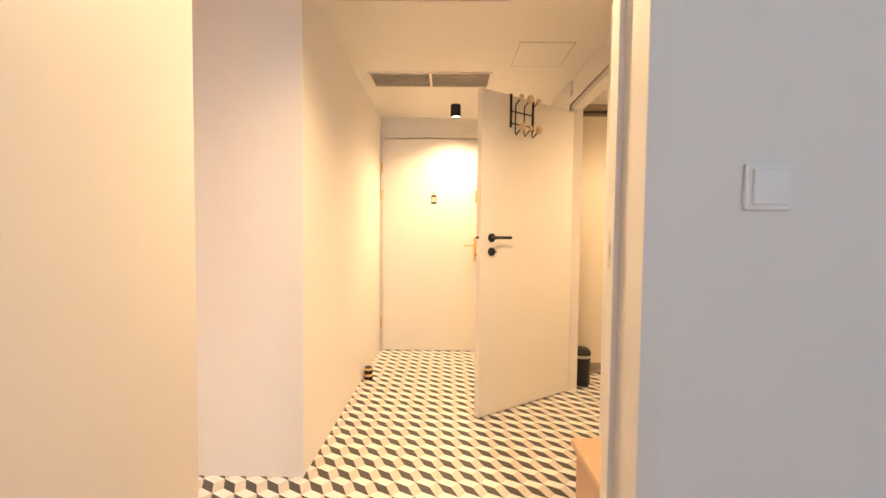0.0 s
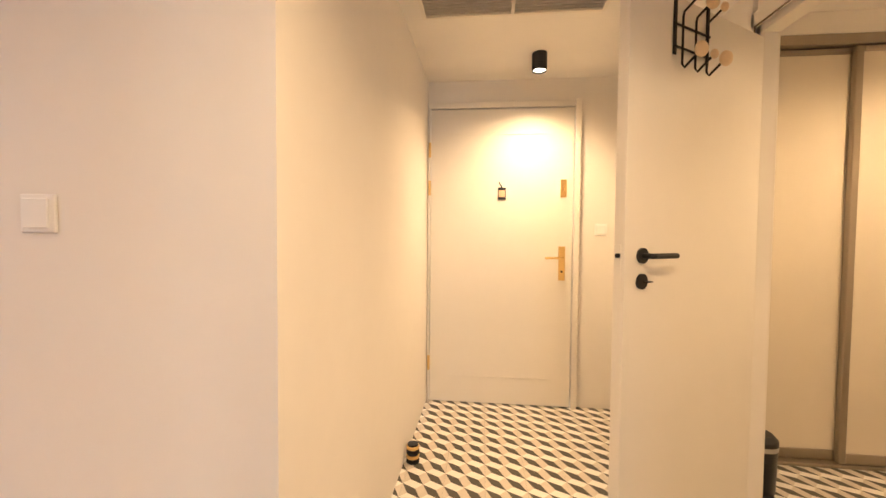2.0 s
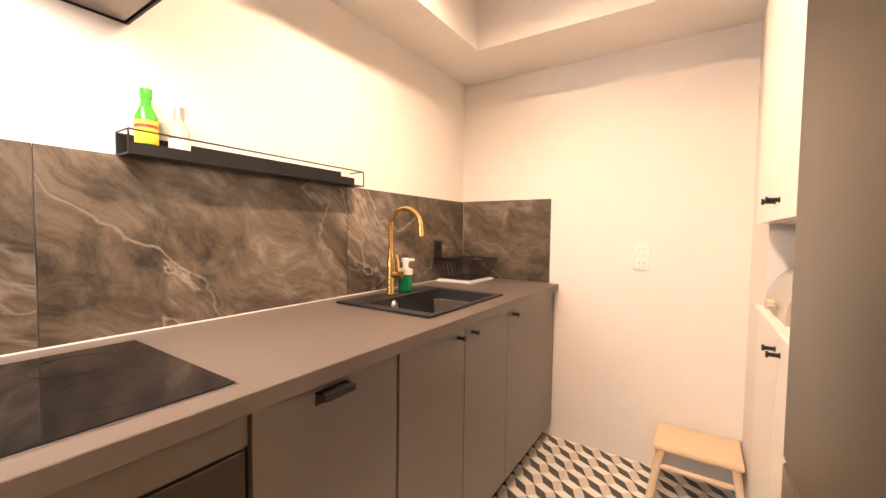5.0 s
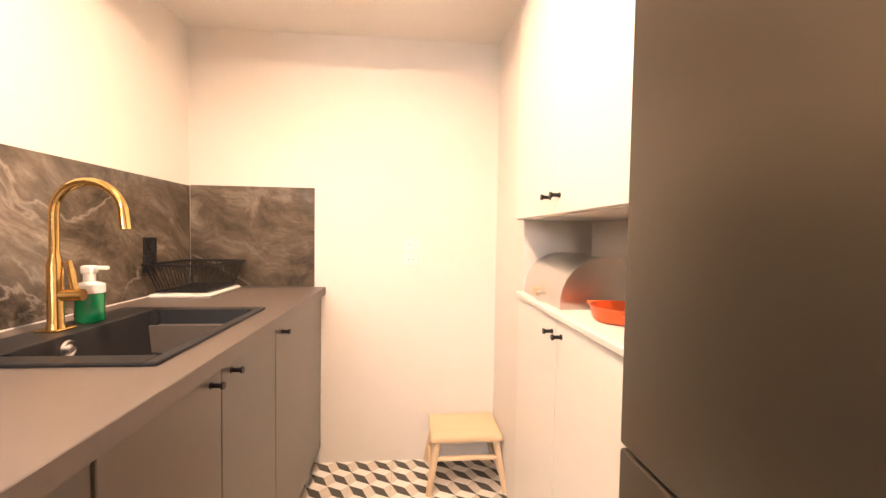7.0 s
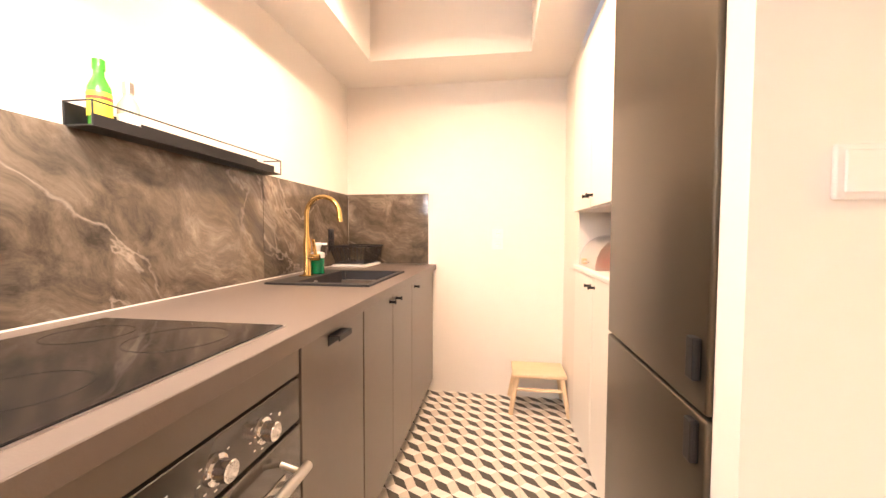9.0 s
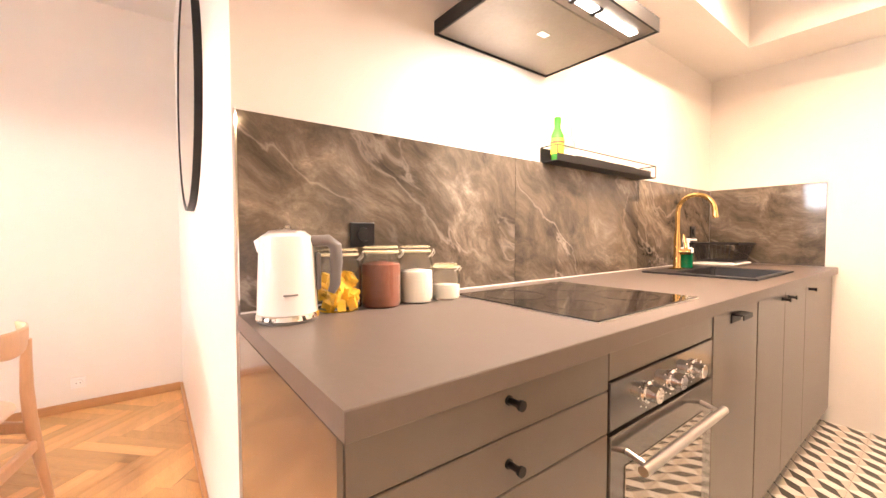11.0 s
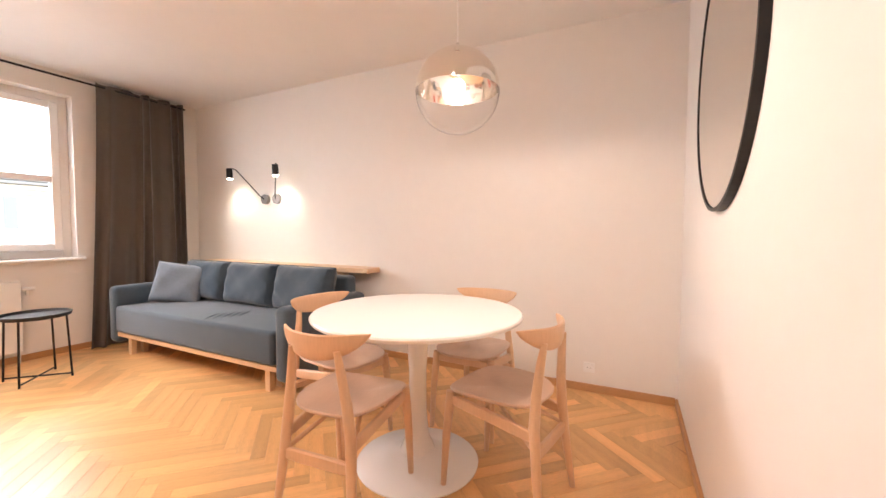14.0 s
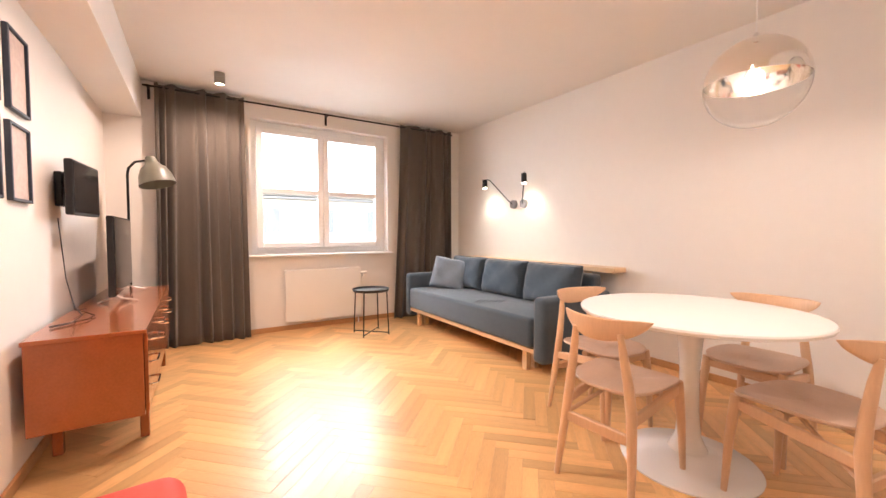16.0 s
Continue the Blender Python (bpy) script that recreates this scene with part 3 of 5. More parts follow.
t = thing("wall_hook", "bent pale wooden coat hook on the cream wall", "hook", (2.17, 3.19, 1.915))
part("prong", tube(B(), [(-0.05, -0.02, 0.12), (-0.045, -0.02, 0.05), (-0.015, -0.016, 0.0), (-0.03, -0.02, -0.05), (-0.04, -0.045, -0.075), (-0.055, -0.05, -0.05), (-0.05, -0.05, -0.02)], 0.010), PINE, t, smooth=True)
part("arm", tube(B(), [(0.06, -0.03, 0.11), (0.03, -0.022, 0.05), (-0.015, -0.016, 0.0)], 0.010), PINE, t, smooth=True)
part("backplate", box(B(), -0.03, 0.0, -0.010, 0, -0.03, 0.05, 0.004), PINE, t)

# ceiling vents and hatch
def vent(y0, y1):
    v = thing("ceiling_vent", "cream slatted air vent set in the hall ceiling", "vent", (0.95, (y0 + y1) / 2, 2.235), 0, "hall vents")
    w, h = 0.41, (y1 - y0) / 2
    bm = B()
    for b in ((-w - 0.02, w + 0.02, -h - 0.015, -h), (-w - 0.02, w + 0.02, h, h + 0.015), (-w - 0.02, -w, -h, h), (w, w + 0.02, -h, h), (-0.008, 0.008, -h, h)):
        box(bm, *b, -0.010, 0)
    part("frame", bm, DOORW, v)
    part("backing", box(B(), -w, w, -h, h, -0.0015, 0), WALL, v)
    for k in range(10):
        y = -h + (k + 0.5) * 2 * h / 10
        for x0, x1 in ((-w, -0.008), (0.008, w)):
            bm = B()
            bmesh.ops.create_cube(bm, size=1, matrix=pose((x0 + x1) / 2, y, -0.007, 35) @ Matrix.Diagonal((x1 - x0, 0.019, 0.0018, 1)))
            part("slat", bm, DOORW, v)


vent(3.985, 4.215), vent(2.93, 3.16)
t = thing("ceiling_hatch", "flush cream access hatch in the hall ceiling", "hatch", (1.645, 3.72, 2.235))
part("panel", box(B(), -0.155, 0.155, -0.155, 0.155, -0.003, 0, 0.001), CEIL, t)
bm = B()
for b in ((-0.16, 0.16, -0.16, -0.157), (-0.16, 0.16, 0.157, 0.16), (-0.16, -0.157, -0.157, 0.157), (0.157, 0.16, -0.157, 0.157)):
    box(bm, *b, -0.0015, 0)
part("edge_gap", bm, GROUT, t)


def ceiling_spot(at, group, material=BLACKM, label="small black cylindrical ceiling spotlight, switched on"):
    t = thing("ceiling_spotlight", label, "ceiling lamp", at, 0, group)
    part("housing", lathe(B(), [(0.043, 0.0), (0.043, -0.100), (0.040, -0.103), (0.036, -0.100), (0.036, -0.085)], seg=28), material, t, smooth=True)
    part("lens", rod(B(), (0, 0, -0.092), (0, 0, -0.087), 0.036, seg=24), SPOTM, t, "glowing lens")
    return t


ceiling_spot((1.14, 4.65, 2.235), "ceiling spots")
# housing for the added passage lamp, out of view
ceiling_spot((1.2, 2.55, 2.235), "ceiling spots")
# housing for the kitchen fill lamp, also unseen
ceiling_spot((-0.90, 3.85, 2.55), "ceiling spots")
# hidden housing added with the side room lamp
ceiling_spot((2.75, 3.8, 2.30), "ceiling spots")
# the housing at y -0.35 is an unseen addition for the middle lamp
for y in (-2.28, -0.35, 1.55):
    ceiling_spot((-0.90, y, 2.55), "ceiling spots", GREYM, "small grey cylindrical ceiling spotlight, switched on")

t = thing("door_stop", "ribbed dark metal and wood door stop on the tiles", "door stop", (0.478, 4.26, 0))
for k in range(4):
    part("ring", lathe(B(), [(0.030, k * 0.024), (0.034, k * 0.024 + 0.003), (0.034, k * 0.024 + 0.015), (0.030, k * 0.024 + 0.018)], seg=24), BLACKM if k % 2 == 0 else BRASSM, t, smooth=True)
    part("groove", rod(B(), (0, 0, k * 0.024 + 0.018), (0, 0, k * 0.024 + 0.0245), 0.028, seg=20), BLACK, t)

t = thing("passage_bench", "small orange-stained wooden bench in the passage", "bench", (1.52, 2.20, 0))
part("seat", box(B(), 0, 0.80, 0, 0.44, 0.39, 0.42, 0.005, 2), BEECH, t, smooth=True)
for x in (0.03, 0.77):
    part("side_panel", box(B(), x - 0.015, x + 0.015, 0.02, 0.42, 0.0, 0.39, 0.003), BEECH, t)
part("rail", box(B(), 0.045, 0.755, 0.20, 0.22, 0.10, 0.20, 0.003), BEECH, t)

# side room: wardrobe and bin
SLIDE = mat("cream_back_painted_glass", (0.70, 0.63, 0.52), 0.10, vary=0.02, scale=2, coat=0.5)
ALU = mat("champagne_aluminium", (0.36, 0.31, 0.25), 0.35, metal=0.8, vary=0.04, scale=5, stretch=(1, 1, 0.1))
t = thing("sliding_wardrobe", "wardrobe with glossy cream sliding doors in metal profiles", "wardrobe", (2.09, 4.46, 0))
part("carcass", box(B(), 0, 1.30, 0.06, 0.54, 0, 2.18), DOORW, t)
for k, (x0, x1, y) in enumerate(((0.0, 0.60, 0.03), (0.56, 1.30, 0.0))):
    p = part("sliding_door", box(B(), x0 + 0.02, x1 - 0.02, y + 0.006, y + 0.02, 0.07, 2.11), SLIDE, t)
    bm = B()
    box(bm, x0, x0 + 0.035, y, y + 0.026, 0.02, 2.13, 0.003), box(bm, x1 - 0.035, x1, y, y + 0.026, 0.02, 2.13, 0.003)
    box(bm, x0 + 0.035, x1 - 0.035, y, y + 0.026, 0.02, 0.075, 0.003), box(bm, x0 + 0.035, x1 - 0.035, y, y + 0.026, 2.10, 2.13, 0.003)
    part("door_profile", bm, ALU, p, "champagne metal profile")
part("top_rail", box(B(), 0, 1.30, -0.01, 0.06, 2.135, 2.185, 0.003), ALU, t, "champagne metal rail")
part("floor_rail", box(B(), 0, 1.30, -0.01, 0.06, 0, 0.018, 0.003), ALU, t, "champagne metal rail")
t = thing("pedal_bin", "black round pedal bin with a steel band", "bin", (2.108, 4.225, 0))
part("body", lathe(B(), [(0.062, 0.0), (0.067, 0.016), (0.071, 0.212)], seg=28), BLACK, t, smooth=True)
part("band", lathe(B(), [(0.073, 0.212), (0.074, 0.225), (0.073, 0.234)], seg=28), STEEL, t, "steel band", True)
part("lid", lathe(B(), [(0.074, 0.234), (0.073, 0.254), (0.052, 0.276), (0.01, 0.282)], seg=28), BLACK, t, "black domed lid", True)
part("pedal", box(B(), -0.03, 0.03, -0.098, -0.05, 0.010, 0.019, 0.004), BLACK, t)


# ---- kitchen ----
CX = -1.065      # plane of the cabinet fronts


def tknob(y, z, parent, x=CX, s=1):
    bm = rod(B(), (x, y, z), (x + s * 0.024, y, z), 0.0055, seg=12)
    rod(bm, (x + s * 0.024, y, z), (x + s * 0.029, y, z), 0.0085, seg=20)
    rod(bm, (x, y, z), (x + s * 0.002, y, z), 0.008, seg=16)
    part("knob", bm, BLACKM, parent, "black metal mushroom knob", True)


def base_unit(y0, y1, fronts, label, extra=0):
    t = thing("base_cabinet", label, "kitchen cabinet", (0, 0, 0), 0, "base cabinets")
    part("body", box(B(), -1.66, CX - 0.050, y0 + 0.001, y1 - 0.001, 0.085, 0.70 if extra else 0.862), CABINET, t)
    for name, a, b, z0, z1 in fronts:
        f = part(name, box(B(), CX - 0.019, CX, a + 0.0015, b - 0.0015, z0 + 0.0015, z1 - 0.0015, 0.0015), CABINET, t)
        yield t, f


for t, f in base_unit(2.105, 2.665, (("drawer_front", 2.105, 2.665, 0.775, 0.862), ("drawer_front", 2.105, 2.665, 0.686, 0.775), ("drawer_front", 2.105, 2.665, 0.085, 0.686)),
                      "dark grey-brown base cabinet with drawers and black knobs"):
    z = [o for o in t.children if o.name.startswith("drawer_front")]
    tknob(2.375, (0.832, 0.731, 0.62)[len(z) - 1], f)
part("side_panel", box(B(), -1.66, CX, 2.097, 2.105, 0.0, 0.862), ENDPANEL, t, "glossy grey-brown end panel")
list(base_unit(2.665, 3.22, (("filler_front", 2.665, 3.22, 0.792, 0.862), ("lower_front", 2.665, 3.22, 0.085, 0.13)), "dark grey-brown oven housing under the hob"))
for t, f in base_unit(3.22, 3.65, (("door", 3.226, 3.644, 0.085, 0.856),), "dark grey-brown appliance front with a black tab pull"):
    bm = box(B(), CX, CX + 0.034, 3.368, 3.456, 0.838, 0.842, 0.001)
    box(bm, CX + 0.031, CX + 0.034, 3.368, 3.456, 0.826, 0.838, 0.001), box(bm, CX, CX + 0.003, 3.368, 3.456, 0.812, 0.838, 0.001)
    part("tab_pull", bm, BLACKM, f, "black angled tab pull")
for (t, f), y in zip(base_unit(3.65, 4.385, (("door", 3.65, 4.015, 0.085, 0.862), ("door", 4.015, 4.385, 0.085, 0.862)), "dark grey-brown sink cabinet with black knobs", 1), (3.965, 4.065)):
    tknob(y, 0.827, f)
for t, f in base_unit(4.385, 5.045, (("door", 4.385, 5.045, 0.085, 0.862),), "dark grey-brown base cabinet beside the end wall"):
    tknob(4.445, 0.827, f)
t = thing("plinth", "glossy black plinth under the base cabinets", "plinth")
part("board", box(B(), CX - 0.060, CX - 0.045, 2.105, 5.045, 0.0, 0.083), GLOSSB, t)

# worktop, with openings for sink
bm = B()
rings = [[bm.verts.new((x, y, z)) for x, y in pts] for z in (0.863, 0.90) for pts in
         (((-1.682, 2.098), (-1.045, 2.098), (-1.045, 5.047), (-1.682, 5.047)), ((-1.47, 3.905), (-1.145, 3.905), (-1.145, 4.445), (-1.47, 4.445)))]
for k in range(4):
    n = (k + 1) % 4
    for p, q in ((0, 1), (2, 3), (0, 2), (1, 3)):
        bm.faces.new((rings[p][k], rings[p][n], rings[q][n], rings[q][k]))
t = thing("worktop", "dark grey-brown laminate worktop with a straight front edge", "worktop")
part("slab", bm, WORKTOP, t)
part("front_edge", box(B(), -1.0455, -1.043, 2.098, 5.047, 0.863, 0.8995, 0.0008), WORKTOP, t)

# splashback slabs
t = thing("splashback", "polished dark brown-grey marble splashback with pale veins", "splashback")
for a, b in ((2.103, 3.062), (3.064, 4.028), (4.030, 5.038)):
    part("slab", box(B(), -1.690, -1.680, a, b, 0.902, 1.386, 0.0008), MARBLE, t)
part("slab", box(B(), -1.680, -1.098, 5.040, 5.050, 0.902, 1.390, 0.0008), MARBLE, t)
part("edge_strip", box(B(), -1.690, -1.678, 2.099, 2.103, 0.90, 1.388), CHROME, t, "metal edge strip")
part("sealant", box(B(), -1.682, -1.678, 2.105, 5.04, 0.90, 0.904), PLASTIC, t, "pale sealant line")

# hob
t = thing("induction_hob", "black glass induction hob set in the worktop", "hob")
part("glass", box(B(), -1.585, -1.105, 2.69, 3.22, 0.9005, 0.9055, 0.0015), GLOSSB, t)
part("edge_trim", box(B(), -1.588, -1.102, 2.687, 3.223, 0.9002, 0.9025), STEEL, t, "thin steel trim")
ZONE = mat("printed_zone", (0.018, 0.018, 0.018), 0.06)
for x, y, r in ((-1.46, 2.82, 0.09), (-1.25, 2.82, 0.075), (-1.46, 3.08, 0.075), (-1.25, 3.08, 0.09)):
    part("zone_ring", lathe(B(), [(r, 0.9056), (r, 0.9060), (r + 0.0025, 0.9060), (r + 0.0025, 0.9056)], (x, y), 40, cap=False), ZONE, t)

# oven
OVENPANEL = mat("oven_panel_glass", (0.05, 0.043, 0.037), 0.12, coat=0.8)
t = thing("oven", "built-in black glass oven with steel knobs and bar handle", "oven", (CX, 2.94, 0))
part("control_panel", box(B(), -0.02, 0.002, -0.272, 0.272, 0.688, 0.788, 0.0015), OVENPANEL, t)
for y in (-0.12, 0.005, 0.13):
    bm = lathe(B(), [(0.026, 0.0), (0.025, 0.006), (0.019, 0.008), (0.018, 0.030), (0.016, 0.032)], seg=24)
    bmesh.ops.transform(bm, matrix=Matrix.Translation((0.002, y, 0.735)) @ Matrix.Rotation(radians(90), 4, 'Y'), verts=bm.verts)
    k = part("knob", bm, CHROME, t, "chrome control knob", True)
    for a in range(7):
        ang = radians(-210 + a * 40)
        part("dial_mark", box(B(), 0.0018, 0.0026, y + 0.036 * math.cos(ang) - 0.003, y + 0.036 * math.cos(ang) + 0.003, 0.735 + 0.036 * math.sin(ang) - 0.001, 0.735 + 0.036 * math.sin(ang) + 0.001), PLASTIC, k)
part("indicator", rod(B(), (0.002, 0.19, 0.74), (0.0035, 0.19, 0.74), 0.004), PLASTIC, t)
OVEND = mat("oven_door_enamel", (0.06, 0.052, 0.045), 0.14, coat=0.8)
dd = part("oven_door", box(B(), -0.02, 0.004, -0.272, 0.272, 0.134, 0.678, 0.002), OVEND, t, "black glass oven door")
part("window_pane", box(B(), 0.004, 0.0065, -0.215, 0.205, 0.20, 0.600, 0.001), OVENGLASS, dd, "reflecting dark glass pane")
bm = tube(B(), [(0.052, -0.235, 0.618), (0.052, 0.215, 0.618)], 0.011, 14)
h = part("bar_handle", bm, STEEL, dd, "steel bar handle", True)
for y in (-0.21, 0.19):
    part("bracket", tube(B(), [(0.004, y, 0.630), (0.052, y, 0.618)], 0.006), STEEL, dd, smooth=True)

# sink
t = thing("sink", "black granite sink with a single deep bowl", "sink")
bm = B()
for b in ((-1.585, -1.465, 3.88, 4.465), (-1.150, -1.125, 3.88, 4.465), (-1.465, -1.150, 3.88, 3.93), (-1.465, -1.150, 4.42, 4.465)):
    box(bm, *b, 0.9005, 0.909, 0.002)
part("rim", bm, SINKM, t)
bm = B()
outer = [(-1.465, 3.93), (-1.150, 3.93), (-1.150, 4.42), (-1.465, 4.42)]
inner = [(-1.445, 3.95), (-1.170, 3.95), (-1.170, 4.40), (-1.445, 4.40)]
top = [bm.verts.new((*p, 0.906)) for p in outer]
low = [bm.verts.new((*p, 0.72)) for p in inner]
for k in range(4):
    bm.faces.new((top[k], top[(k + 1) % 4], low[(k + 1) % 4], low[k]))
bm.faces.new(low)
bmesh.ops.bevel(bm, geom=[e for e in bm.edges if not e.is_boundary], offset=0.02, segments=4, affect='EDGES')
part("bowl", bm, SINKM, t, smooth=True)
bm = lathe(B(), [(0.021, 0.0), (0.022, 0.004), (0.018, 0.008), (0.012, 0.006), (0.008, 0.011), (0.003, 0.012)], seg=24)
bmesh.ops.transform(bm, matrix=Matrix.Translation((-1.464, 4.095, 0.874)) @ Matrix.Rotation(radians(84), 4, 'Y'), verts=bm.verts)
part("overflow", bm, STEEL, t, "chrome overflow cap", True)
part("drain", rod(B(), (-1.31, 4.18, 0.7205), (-1.31, 4.18, 0.725), 0.045, seg=28), CHROME, t, "chrome drain", True)

# tap
t = thing("kitchen_tap", "polished brass swan-neck kitchen tap on the sink", "tap", (-1.530, 4.145, 0.909))
part("base_plate", box(B(), -0.028, 0.028, -0.03, 0.03, 0, 0.006, 0.002), BRASS, t)
part("column", lathe(B(), [(0.020, 0.006), (0.017, 0.02), (0.0165, 0.17), (0.013, 0.185), (0.011, 0.20)], seg=24), BRASS, t, smooth=True)
arc = [(0, 0, 0.19), (0, 0, 0.29)] + [(0.083 - 0.083 * math.cos(a), 0, 0.298 + 0.083 * math.sin(a)) for a in np.linspace(0, math.pi, 16)] + [(0.170, 0, 0.262)]
part("spout", tube(B(), arc, [0.0108] * (len(arc) - 3) + [0.012, 0.013, 0.013], 16), BRASS, t, smooth=True)
part("valve", tube(B(), [(0.010, 0.004, 0.090), (0.058, 0.012, 0.090)], 0.0155, 16), BRASS, t, smooth=True)
part("lever", tube(B(), [(0.040, 0.010, 0.100), (0.032, 0.010, 0.145), (0.026, 0.010, 0.178)], [0.008, 0.008, 0.006], 10), BRASS, t, smooth=True)

SOAPG = mat("green_soap", (0.0, 0.30, 0.10), 0.08, trans=0.35, coat=0.4)
t = thing("soap_dispenser", "green liquid soap bottle with a white pump", "soap dispenser", (-1.525, 4.245, 0.9095))
part("bottle", lathe(B(), [(0.030, 0), (0.034, 0.004), (0.034, 0.075), (0.028, 0.09)], seg=24), SOAPG, t, smooth=True)
part("collar", lathe(B(), [(0.035, 0.082), (0.035, 0.105), (0.024, 0.110), (0.014, 0.112), (0.014, 0.135)], seg=24), PLASTIC, t, "white collar", True)
part("pump_head", box(box(B(), -0.016, 0.016, -0.014, 0.014, 0.135, 0.158, 0.004), 0.01, 0.05, -0.008, 0.008, 0.146, 0.157, 0.003), PLASTIC, t, "white pump head")

# dish rack
t = thing("dish_rack", "black wire dish rack over a white drip tray", "dish rack", (-1.54, 4.84, 0.90))
part("drip_tray", box(B(), -0.115, 0.115, -0.15, 0.15, 0.0, 0.016, 0.006), PLASTIC, t, "white drip tray")
for z, ex in ((0.132, 0.035), (0.025, 0.0)):
    x, y = 0.095 + ex * 0.9, 0.125 + ex
    part("rail", tube(B(), [(-x, -y, z), (x, -y, z), (x, y, z), (-x, y, z), (-x, -y, z)], 0.005, 8), BLACKM, t)
for k in range(13):
    y = -0.12 + k * 0.02
    for s in (-1, 1):
        part("wire", tube(B(), [(s * 0.095, y, 0.025), (s * 0.126, y * 1.25, 0.132)], 0.0023, 5), BLACKM, t)
    part("wire", tube(B(), [(-0.095, y, 0.025), (0.095, y, 0.025)], 0.0023, 5), BLACKM, t)
for k in range(9):
    x = -0.09 + k * 0.0225
    for s in (-1, 1):
        part("wire", tube(B(), [(x, s * 0.125, 0.025), (x * 1.3, s * 0.16, 0.132)], 0.0023, 5), BLACKM, t)

outlet("power_socket", "black double power socket on the marble splashback", (-1.680, 4.74, 1.07), 90, BLACK, 2, "black sockets")
outlet("power_socket", "black double power socket behind the jars", (-1.680, 2.42, 1.09), 90, BLACK, 1, "black sockets")
outlet("power_socket", "white double power socket on the cream end wall", (-0.62, 5.05, 1.08), 0, PLASTIC, 2, "white sockets")
outlet("power_socket", "white power socket low on the living room wall", (-3.93, 1.556, 0.172), 90, PLASTIC, 1, "white sockets")

# wall shelf and bottles
t = thing("wall_shelf", "narrow black metal wall shelf with a thin front rail", "shelf", (-1.69, 3.635, 1.383))
part("tray", box(B(), 0.001, 0.088, -0.415, 0.415, 0.0, 0.004), BLACKM, t)
part("back_plate", box(B(), 0.001, 0.006, -0.415, 0.36, 0.004, 0.062), BLACKM, t)
part("front_lip", box(B(), 0.084, 0.088, -0.415, 0.36, 0.004, 0.030), BLACKM, t)
part("front_rail", tube(B(), [(0.002, -0.414, 0.062), (0.087, -0.414, 0.062), (0.087, 0.414, 0.062), (0.002, 0.414, 0.062)], 0.0025, 6), BLACKM, t)
for y in (-0.414, 0.414):
    part("post", tube(B(), [(0.087, y, 0.0), (0.087, y, 0.062)], 0.0025, 6), BLACKM, t)
GREENG = mat("green_glass", (0.10, 0.55, 0.06), 0.06, trans=0.5, coat=0.3)
YELLOW = mat("yellow_label", (0.80, 0.60, 0.05), 0.5)
REDL = mat("red_label", (0.6, 0.05, 0.03), 0.5)
t = thing("oil_bottle", "green glass oil bottle with a yellow label", "bottle", (-1.645, 3.275, 1.388))
part("bottle", lathe(B(), [(0.024, 0), (0.026, 0.004), (0.026, 0.105), (0.013, 0.135), (0.012, 0.155)], seg=20), GREENG, t, smooth=True)
part("label", lathe(B(), [(0.0265, 0.03), (0.0268, 0.032), (0.0268, 0.09), (0.0265, 0.092)], seg=20, cap=False), YELLOW, t, "yellow paper label")
part("label_band", lathe(B(), [(0.0270, 0.072), (0.0272, 0.073), (0.0272, 0.08), (0.0270, 0.081)], seg=20, cap=False), REDL, t, "red label band")
part("cap", lathe(B(), [(0.0145, 0.152), (0.0145, 0.178), (0.012, 0.18)], seg=16), GREENG, t, "green cap", True)
t = thing("clear_bottle", "small clear glass bottle with a white label", "bottle", (-1.645, 3.355, 1.388))
part("bottle", lathe(B(), [(0.024, 0), (0.026, 0.003), (0.026, 0.085), (0.012, 0.11), (0.011, 0.125)], seg=20), mat("milky_glass", (0.75, 0.75, 0.62), 0.08, trans=0.5), t, smooth=True)
part("label", lathe(B(), [(0.0265, 0.012), (0.0268, 0.014), (0.0268, 0.055), (0.0265, 0.057)], seg=20, cap=False), PLASTIC, t, "white paper label")
part("cap", lathe(B(), [(0.014, 0.118), (0.014, 0.148), (0.012, 0.15)], seg=16), STEEL, t, "grey cap", True)

# hood
t = thing("cooker_hood", "flat black wall cooker hood with a lit strip and square chimney", "cooker hood", (-1.69, 2.97, 1.738))
bm = B()
box(bm, 0.0, 0.448, -0.284, 0.284, 0.012, 0.045)
for b in ((0.0, 0.448, -0.284, -0.278), (0.0, 0.448, 0.278, 0.284), (0.442, 0.448, -0.278, 0.278), (0.0, 0.006, -0.278, 0.278)):
    box(bm, *b, 0.0, 0.012)
part("canopy", bm, BLACKM, t)
FILTER = mat("filter_mesh", (0.30, 0.27, 0.24), 0.45, 0.8, vary=0.08, scale=20, bump=0.3, bump_scale=500)
part("filter", box(B(), 0.008, 0.342, -0.274, 0.274, 0.003, 0.011, 0.002), FILTER, t, "brushed steel grease filter")
part("filter_catch", box(B(), 0.20, 0.225, -0.02, 0.02, 0.0, 0.003, 0.001), CHROME, t)
part("light_panel", box(B(), 0.345, 0.440, -0.276, 0.276, 0.004, 0.011), FILTER, t, "steel light panel")
part("light_strip", box(B(), 0.375, 0.402, -0.235, 0.235, 0.0, 0.004, 0.001), LEDM, t, "glowing strip light")
for y in (-0.085, 0.02):
    part("strip_clip", box(B(), 0.370, 0.407, y - 0.008, y + 0.008, -0.004, 0.005, 0.001), BLACKM, t, "black clip across the strip")
part("chimney", box(B(), 0.0, 0.27, -0.13, 0.11, 0.0455, 0.81, 0.002), BLACK, t, "black square chimney")
CREAM = mat("cream_ceramic", (0.68, 0.60, 0.42), 0.25, vary=0.03, scale=8)
